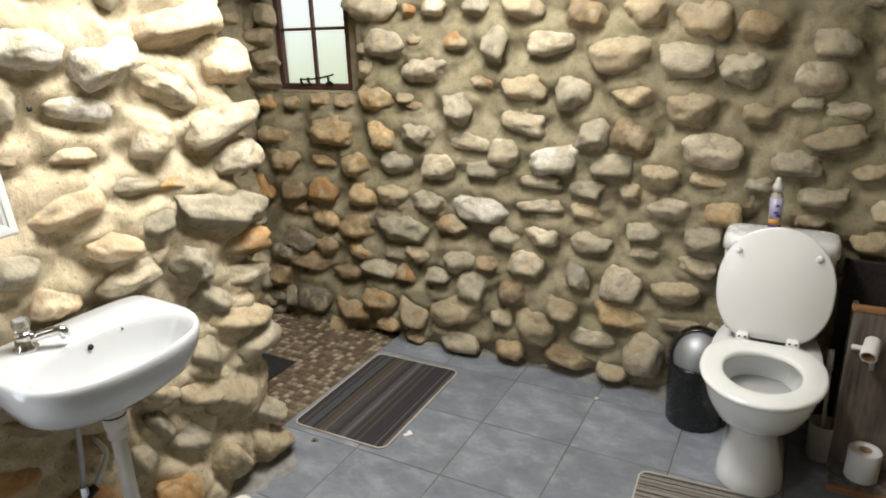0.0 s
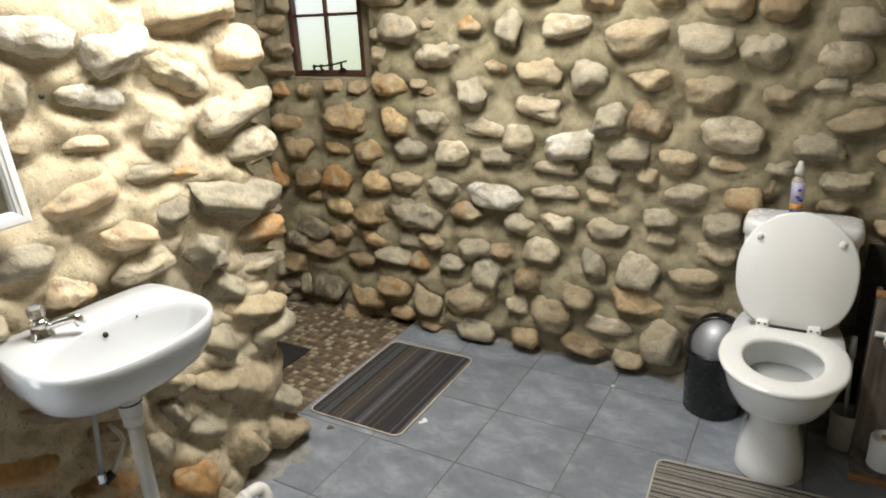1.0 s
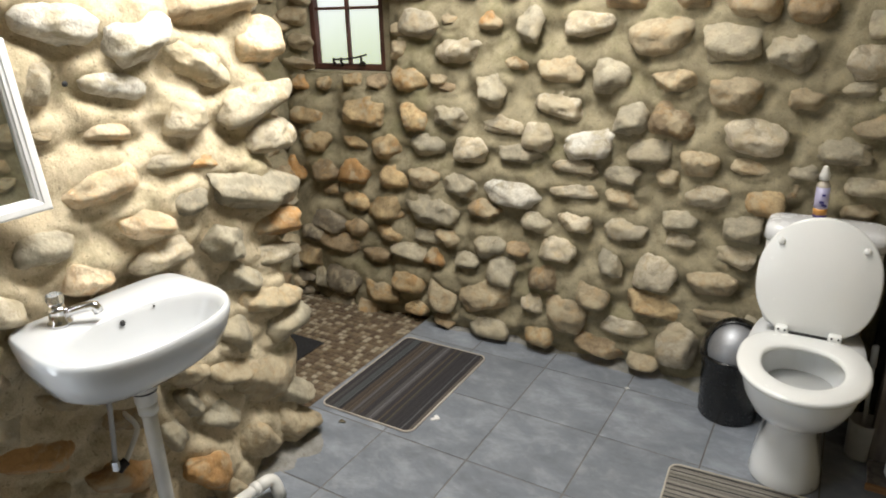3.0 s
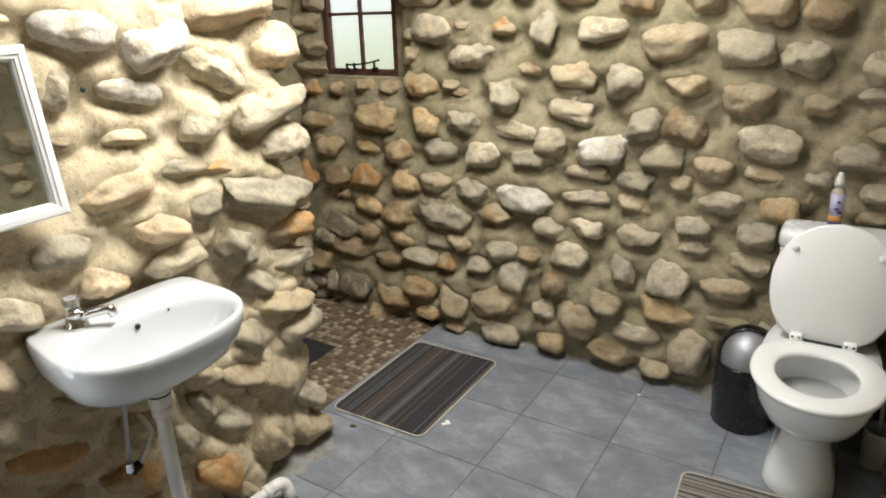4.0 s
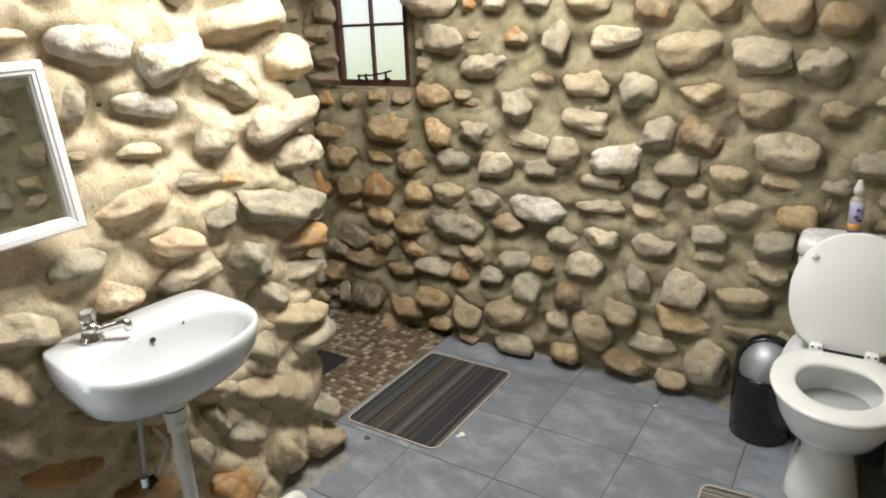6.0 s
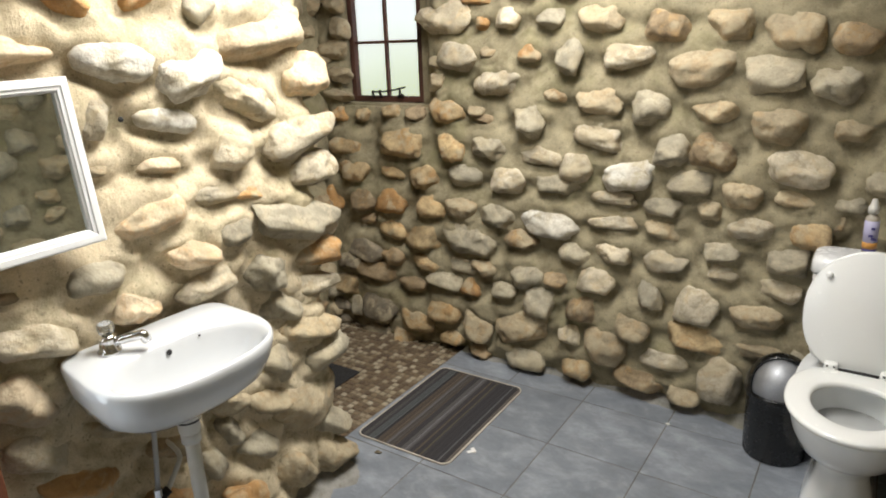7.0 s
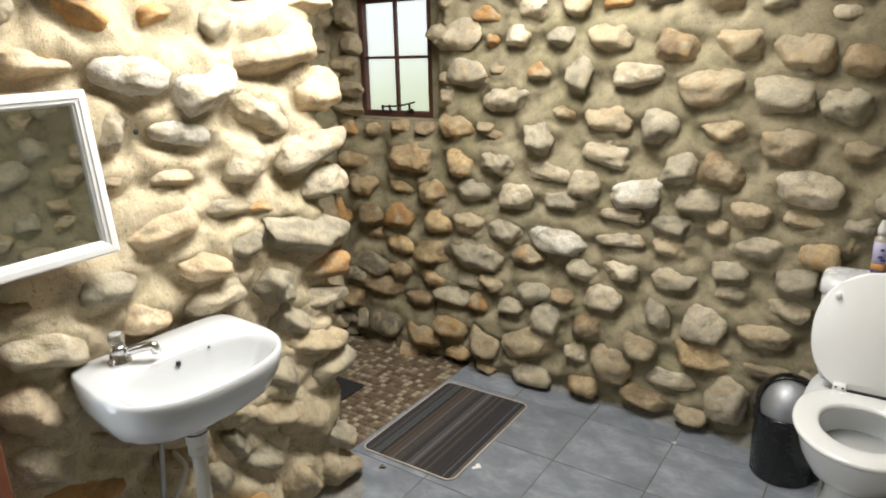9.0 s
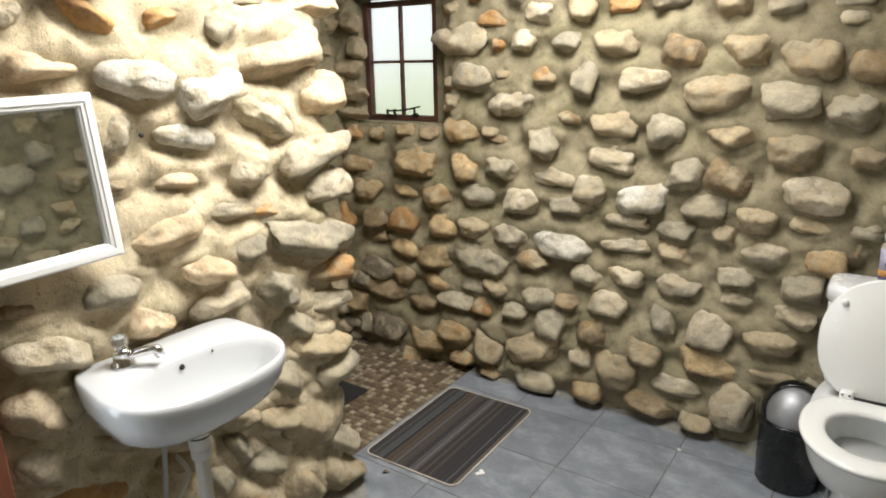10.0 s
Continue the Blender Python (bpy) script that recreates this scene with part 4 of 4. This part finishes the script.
part("frame", loft([frame_loop(0.8 * k, x) for k, x in ((0.0, -0.012), (0.0, 0.010), (0.002, 0.0145), (0.006, 0.016), (0.020, 0.016), (0.0225, 0.0135), (0.030, 0.0125), (0.032, 0.009), (0.036, 0.007), (0.036, -0.012))], ring=True), WHITE_PAINT, mirror, "stepped white painted frame", smooth=False)
part("glass", box(0.005, MW - 0.056, MH - 0.056, -0.002, 0, 0.028, 0), MIRROR, mirror, "silvered mirror glass", smooth=False)
part("backing", box(0.006, MW - 0.01, MH - 0.01, -0.012, 0, 0.005, 0), CARD, mirror, smooth=False)

# ---- pipe on the floor ----
floor_pipe = thing("floor_pipe", pose(0, 0, 0), "white plastic waste pipe with an elbow lying on the floor", "pipe")
part("run", tube([(-0.470, -1.16, 0.064), (-0.442, -0.80, 0.064)], 0.0165, 20), PVC, floor_pipe)
part("elbow", tube(bend([(-0.443, -0.815, 0.064), (-0.437, -0.755, 0.064), (-0.412, -0.758, 0.0)], 7, 0.5), 0.0195, 20), PVC, floor_pipe, "white plastic elbow turned down")
part("socket", tube([(-0.4445, -0.832, 0.064), (-0.4432, -0.812, 0.064)], 0.0212, 20), PVC, floor_pipe)

# ---- toilet ----
TX = 0.897
toilet = thing("toilet", pose(TX, 0, 0), "white ceramic toilet with its lid up", "toilet")
prof = [
    (0.000, 0.098, -0.015, 0.40), (0.008, 0.101, -0.020, 0.40), (0.05, 0.095, -0.012, 0.40), (0.12, 0.078, 0.006, 0.40), (0.165, 0.069, 0.012, 0.40),
    (0.20, 0.073, 0.002, 0.40), (0.235, 0.098, -0.04, 0.41), (0.28, 0.134, -0.110, 0.42), (0.33, 0.153, -0.152, 0.43), (0.37, 0.161, -0.168, 0.43), (0.392, 0.162, -0.172, 0.43), (0.400, 0.158, -0.168, 0.43)]
cy = 0.09
loops = [egg(0, cy, hw, cy - f, bk - cy, z, 56, 2.1, 3.2) for z, hw, f, bk in prof]
for z, k in ((0.400, 0.70), (0.390, 0.66), (0.34, 0.62), (0.28, 0.55), (0.245, 0.40), (0.235, 0.10)):
    loops.append(egg(0, 0.035 + (1 - k) * 0.06, 0.165 * k, 0.20 * k, 0.20 * k, z, 56, 2.1, 2.3))
part("pan", loft(loops), CERAMIC, toilet)
part("water", loft([egg(0, 0.060, 0.097, 0.117, 0.117, z, 48, 2.1, 2.3) for z in (0.312, 0.316)]), plain("still_water", (0.58, 0.59, 0.58), 0.05, wear=0.02, relief=0), toilet, "grey still water")
ring = []
for dz, k in ((0.0, 0.002), (0.010, -0.002), (0.016, 0.001), (0.019, 0.008), (0.0195, 0.040)):
    ring.append(egg(0, 0.03, 0.170 - k, 0.220 - k, 0.195 - k, 0.402 + dz, 64, 2.05, 2.6))
for dz, k in ((0.018, -0.006), (0.015, 0.0), (0.008, 0.003), (0.0, 0.001)):
    ring.append(egg(0, 0.02, 0.107 - k, 0.135 - k, 0.118 - k, 0.402 + dz, 64, 2.0, 2.2))
part("seat", loft(ring, ring=True), SEAT, toilet, "white plastic toilet seat")
lid_loops = []
for dz, k in ((0.0, 0.006), (0.004, 0.0), (0.012, 0.0), (0.017, 0.007), (0.018, 0.02)):
    lid_loops.append(egg(0, -0.182, 0.167 - k, 0.185 - k, 0.190 - k, dz, 64, 2.05, 2.5))
lid_bm = loft(lid_loops)
LIDM = pose(0, 0.219, 0.416, -98.5)
lid = part("lid", lid_bm, SEAT, toilet, "white plastic lid, raised")
lid.matrix_local = LIDM
for sx in (-1, 1):
    b = lathe([(0, 0), (0.010, 0), (0.010, 0.006), (0.006, 0.010), (0, 0.010)], 16)
    st = part("buffer", b, SEAT, lid)
    st.matrix_local = pose(sx * 0.112, -0.284, 0.001, 180)
    h = part("hinge", box(0.036, 0.028, 0.022, sx * 0.072, 0.212, 0.417, 0.005), SEAT, toilet)
    for k in (-1, 1):
        part("screw", box(0.006, 0.003, 0.006, sx * 0.072 + k * 0.009, 0.197, 0.429, 0.001), SHADE_TRIM_BLACK, h)
# solid black strip paints the shade between lid and pan
part("gap_shade", box(0.104, 0.008, 0.007, 0, 0.206, 0.421, 0.001), SHADE_TRIM_BLACK, toilet, "black strip for the shaded gap under the lid")
cis = [egg(0, 0.375, hw, 0.082 + e, 0.08, z, 56, 6, 6) for z, hw, e in ((0.40, 0.135, -0.01), (0.42, 0.142, 0.0), (0.55, 0.152, 0.006), (0.665, 0.160, 0.010), (0.680, 0.160, 0.010))]
part("cistern", loft(cis), CISTERN, toilet, "white plastic cistern")
top = [egg(0, 0.373, 0.168 - k, 0.097 - k, 0.083 - k, z, 56, 5, 6) for z, k in ((0.681, 0.006), (0.686, 0.0), (0.716, 0.001), (0.730, 0.007), (0.736, 0.020), (0.738, 0.05))]
part("cistern_lid", loft(top), CISTERN, toilet, "white plastic cistern lid")
for k, (x, y) in enumerate(((0.075, -0.004), (-0.07, 0.02))):
    part("floor_bolt", lathe([(0, 0.0), (0.008, 0.0), (0.008, 0.008), (0.004, 0.012), (0, 0.012)], 8), FROSTED, toilet).location = (x, y + 0.03, 0.01)

# ---- spray bottle on the cistern ----
bottle = thing("spray_bottle", pose(0.872, 0.365, 0.738, 0, -1.5, 25), "clear spray bottle with lavender label and white nozzle", "bottle")
part("body", lathe([(0, 0), (0.0170, 0), (0.0187, 0.003), (0.0187, 0.118), (0.0160, 0.124), (0.011, 0.128), (0.011, 0.136), (0, 0.136)], 28), plain("amber_plastic", (0.45, 0.40, 0.33), 0.2, wear=0.05, relief=0), bottle)
part("label", lathe([(0.0188, 0.042), (0.0193, 0.042), (0.0193, 0.112), (0.0188, 0.112)], 28), LAVENDER, bottle, "lavender paper label")
part("label_band", lathe([(0.0190, 0.026), (0.0195, 0.026), (0.0195, 0.046), (0.0190, 0.046)], 28), ORANGE, bottle, "orange band of the label")
part("label_stripe", lathe([(0.0192, 0.019), (0.0197, 0.019), (0.0197, 0.026), (0.0192, 0.026)], 28), NAVY, bottle)
for ang, z, w in ((-100, 0.086, 0.010), (-112, 0.064, 0.012), (-75, 0.052, 0.009), (-95, 0.055, 0.010)):
    b = box(w, 0.001, 0.007, 0, 0, 0, 0)
    p = part("print", b, NAVY, bottle, smooth=False)
    p.matrix_local = pose(0.0197 * math.cos(radians(ang)), 0.0197 * math.sin(radians(ang)), z, 0, 0, ang + 90)
part("nozzle", lathe([(0, 0.134), (0.0145, 0.134), (0.0150, 0.150), (0.0115, 0.158), (0.0080, 0.170), (0.0065, 0.176), (0, 0.177)], 22), PVC, bottle, "white spray nozzle")

# ---- bin ----
bin_ = thing("waste_bin", pose(0.690, 0.352, 0) @ Matrix.Scale(1.06, 4), "black plastic bin with a silver swing flap", "bin")
part("body", lathe([(0, 0.0), (0.088, 0.0), (0.092, 0.006), (0.097, 0.19), (0.100, 0.222), (0.103, 0.226), (0.103, 0.232), (0.096, 0.232), (0, 0.228)], 44), BLACK, bin_)
lid_bm = bmesh.new()
flap_bm = bmesh.new()
axis = Vector((0.02, -0.84, 0.44)).normalized()
turn_lid = axis.to_track_quat("Z", "Y").to_matrix()
RIM_COS = 0.63
for target, inside, r in ((lid_bm, False, 0.104), (flap_bm, True, 0.0985)):
    bmesh.ops.create_uvsphere(target, u_segments=64, v_segments=45, radius=1.0)
    bmesh.ops.delete(target, geom=[f for f in target.faces if (f.calc_center_median().normalized().z > RIM_COS) != inside], context="FACES")
    bmesh.ops.rotate(target, cent=(0, 0, 0), matrix=turn_lid, verts=target.verts)
    bmesh.ops.bisect_plane(target, geom=target.verts[:] + target.edges[:] + target.faces[:], plane_co=(0, 0, 0), plane_no=(0, 0, 1), clear_inner=True)
    for v in target.verts:
        v.co = Vector((v.co.x * r, v.co.y * r, v.co.z * r * 1.12 + 0.229))
    bmesh.ops.solidify(target, geom=target.faces[:], thickness=0.003 if not inside else 0.002)
part("dome", lid_bm, BLACK, bin_, "black domed lid")
part("flap", flap_bm, SILVER, bin_, "silver swing flap")
part("collar", lathe([(0.099, 0.214), (0.106, 0.216), (0.106, 0.232), (0.101, 0.234), (0.099, 0.228)], 44), BLACK, bin_)

# ---- toilet brush ----
brush = thing("toilet_brush", pose(1.098, 0.30, 0), "toilet brush in a grey plastic cup", "brush")
part("cup", lathe([(0, 0), (0.040, 0), (0.043, 0.004), (0.046, 0.125), (0.047, 0.130), (0.043, 0.130), (0.040, 0.02), (0, 0.015)], 32), FROSTED, brush)
part("handle", tube([(0.0, 0.0, 0.02), (-0.008, 0, 0.2), (-0.016, 0, 0.36)], 0.0065, 12), FROSTED, brush)
part("grip", tube([(-0.014, 0, 0.32), (-0.016, 0, 0.36), (-0.0175, 0, 0.39)], 0.010, 12), FROSTED, brush)

# ---- black sheet behind the stand, added where the wall lies in deep shade ----
tagged(mesh_object("shade_sheet", box(0.30, 0.022, 0.655, 1.235, 0.425, 0.0, 0.004), plain("shade_sheet_black", (0.022, 0.019, 0.016), 0.85, wear=0.3, grain=70, relief=0.4), False), "black sheet standing for the deep shade beside the cistern", "board")

# ---- paper stand ----
stand = thing("paper_stand", pose(1.243, 0.27, 0), "dark weathered wooden stand with a shelf for toilet paper", "stand")
part("board", box(0.25, 0.02, 0.530, 0, 0.0, 0.018, 0.003), DARK_WOOD, stand, smooth=False)
part("top_rail", box(0.262, 0.034, 0.013, 0, 0.004, 0.548, 0.003), EDGE_WOOD, stand, "varnished top edge", smooth=False)
for sx in (-1, 1):
    part("side", box(0.016, 0.09, 0.53, sx * 0.115, 0.055, 0.012, 0.003), DARK_WOOD, stand, smooth=False)
part("shelf", box(0.25, 0.13, 0.012, 0, -0.075, 0.008, 0.003), DARK_WOOD, stand, smooth=False)
part("shelf_edge", box(0.26, 0.014, 0.022, 0, -0.146, 0.0, 0.004), EDGE_WOOD, stand, "varnished front edge", smooth=False)
holder = part("holder", box(0.016, 0.024, 0.016, -0.062, -0.018, 0.425, 0.003), PVC, stand, "white plastic roll holder")
part("arm", tube([(-0.115, -0.013, 0.432), (-0.09, -0.02, 0.434), (-0.062, -0.03, 0.436)], 0.009, 10), PVC, holder)
part("arm", tube([(-0.055, -0.012, 0.368), (-0.057, -0.02, 0.395), (-0.058, -0.03, 0.425)], 0.008, 10), PVC, holder)
part("arm", tube([(-0.082, -0.012, 0.392), (-0.072, -0.02, 0.408), (-0.06, -0.03, 0.425)], 0.005, 8), PVC, holder)


def paper_roll(name, m, r, length, label):
    roll = thing(name, m, label, "toilet paper", "toilet rolls")
    part("paper", loft([circle(rr, zz, 40) for rr, zz in ((0.019, 0.0), (r - 0.002, 0.0), (r, 0.003), (r, length - 0.003), (r - 0.002, length), (0.019, length))], ring=True), PAPER, roll)
    part("core", loft([circle(rr, zz, 28) for rr, zz in ((0.0185, 0.001), (0.0185, length - 0.001), (0.0165, length - 0.001), (0.0165, 0.001))], ring=True), CARD, roll, "brown cardboard core")
    return roll


paper_roll("toilet_roll", pose(1.207, 0.205, 0.0205, 0, 0, 20), 0.046, 0.10, "full white toilet roll standing on the wooden shelf")
paper_roll("toilet_roll", pose(1.180, 0.252, 0.462, 112, 0, -12), 0.0235, 0.070, "nearly used-up white toilet roll on the holder")

# ---- mats ----


def mat(name, m, sx, sy, weave, label, r=0.035):
    ob = thing(name, m, label, "mat")

    def outline(k, z, n=12):
        pts = []
        for cx, cy, a0 in ((1, 1, 0), (-1, 1, 90), (-1, -1, 180), (1, -1, 270)):
            for i in range(n + 1):
                a = radians(a0 + 90 * i / n)
                pts.append((cx * (sx / 2 - r) + (r - k) * math.cos(a), cy * (sy / 2 - r) + (r - k) * math.sin(a), z))
        return pts
    b = loft([outline(0.006, 0.0005), outline(0.003, 0.003), outline(0.005, 0.006), outline(0.008, 0.0065)])
    part("weave", b, weave, ob, smooth=False)
    b = loft([outline(0.006, 0.0005), outline(0.001, 0.0005), outline(0.0, 0.004), outline(0.001, 0.0075), outline(0.004, 0.0078), outline(0.006, 0.0062)], ring=True)
    part("binding", b, PIPING, ob, "pale stitched edge")
    return ob


mat("bath_mat", pose(-0.4415, -0.006, 0, 0, 0, 0.6), 0.405, 0.605, MAT_DARK, "dark striped woven mat with a pale bound edge")
mat("toilet_mat", pose(0.893, -0.213, 0, 0, 0, 3.5), 0.60, 0.40, MAT_LIGHT, "beige, grey and black striped woven mat before the toilet")
tagged(mesh_object("shower_mat", box(0.40, 0.42, 0.008, -1.14, -0.14, 0.0, 0.003), RUBBER, False), "black rubber mat on the shower mosaic", "mat").rotation_euler = (0, 0, 0.0)

# ---- small things on the floor ----
b = box(0.018, 0.005, 0.003, 0, 0, 0, 0.001)
box(0.005, 0.018, 0.003, 0, 0, 0.0002, 0.001, bm=b)
tagged(mesh_object("tile_spacer", b, PVC, False), "white plastic tile spacer lying in a joint", "spacer").location = (0.336, 0.337, 0.0005)
b = box(0.032, 0.014, 0.004, 0, 0, 0, 0.001)
box(0.014, 0.026, 0.005, 0.008, 0.004, 0, 0.001, bm=b)
scrap = tagged(mesh_object("paper_scrap", b, PAPER, False), "crumpled scrap of white paper beside the mat", "scrap")
scrap.matrix_world = pose(-0.208, -0.185, 0.0005, 0, 0, 50)

DRY_LEAF = plain("dry_leaf", (0.16, 0.13, 0.08), 0.9, wear=0.2, grain=90, relief=0.2)
for name, x, y, size, turn_by, label in (("dry_leaf", -0.491, -0.362, 0.026, 35, "small curled dry leaf on the floor tiles"), ("dirt_crumb", -0.887, 0.359, 0.017, 80, "dark crumb of dirt on the shower mosaic")):
    spine = [(size * (k / 4 - 0.5), 0.15 * size * math.sin(k * 1.1), 0.003 + 0.05 * size * (k % 3)) for k in range(5)]
    loops = [[(px, py - w, pz + 0.12 * size), (px, py, pz), (px, py + w, pz + 0.10 * size), (px, py, pz + 0.001)] for (px, py, pz), w in zip(spine, (0.002, 0.3 * size, 0.36 * size, 0.2 * size, 0.001))]
    bit = tagged(mesh_object(name, loft(loops), DRY_LEAF, False), label, "leaf" if name == "dry_leaf" else "dirt")
    bit.matrix_world = pose(x, y, 0.0, 0, 0, turn_by)

# ---- floor pieces ----
cut_meshes = {}


def floor_tile(x0, x1, y0, y1):
    key = (round(x1 - x0, 3), round(y1 - y0, 3))
    if key not in cut_meshes:
        b = box(x1 - x0 - 0.0045, y1 - y0 - 0.0045, 0.008, 0, 0, -0.008, 0.0006, 1)
        me = bpy.data.meshes.new("tile")
        b.to_mesh(me)
        b.free()
        me.materials.append(TILE)
        cut_meshes[key] = me
    t = new("tile", cut_meshes[key])
    t.parent = floor
    t.location = ((x0 + x1) / 2, (y0 + y1) / 2, 0)


for i in range(-2, 5):
    for k in range(-9, 2):
        floor_tile(max(i * T, SHOWER_X), min((i + 1) * T, FLOOR_X1), max(k * T, FLOOR_Y0), min((k + 1) * T, FLOOR_Y1))

P = 0.0285
chip_bm = box(P - 0.005, P - 0.006, 0.006, 0, 0, -0.005, 0.0042, 1)
chip = bpy.data.meshes.new("mosaic_tile")
chip_bm.to_mesh(chip)
chip_bm.free()
chip.materials.append(MOSAIC)
rng_chip = np.random.default_rng(4)
cells = []
for i in range(28):
    for k in range(43):
        x, y = SHOWER_X - 0.014 - i * P + rng_chip.normal(0, 0.0012), 0.55 - k * P + rng_chip.normal(0, 0.0012)
        cells.append((x, y, float(rng_chip.normal(0, 3)), float(rng_chip.normal(0, 0.0006))))
cells.sort(key=lambda c: math.hypot(c[0] + 0.62, c[1] - 0.12))
for x, y, a, dz in cells[:300]:
    c = new("mosaic_tile", chip)
    c.parent = shower
    c.matrix_local = pose(x, y, dz, 0, 0, a)
vs, fs = [], []
base_v, base_f = [v.co.copy() for v in chip.vertices], [tuple(p.vertices) for p in chip.polygons]
for x, y, a, dz in cells[300:]:
    m = pose(x, y, dz, 0, 0, a)
    o = len(vs)
    vs += [tuple(m @ v) for v in base_v]
    fs += [tuple(o + q for q in f) for f in base_f]
me = bpy.data.meshes.new("mosaic_rest")
me.from_pydata(vs, [], fs)
me.materials.append(MOSAIC_REST)
rest = tagged(new("mosaic_rest", me), "small brown and cream mosaic pieces", kind="stuff")
rest.parent = shower
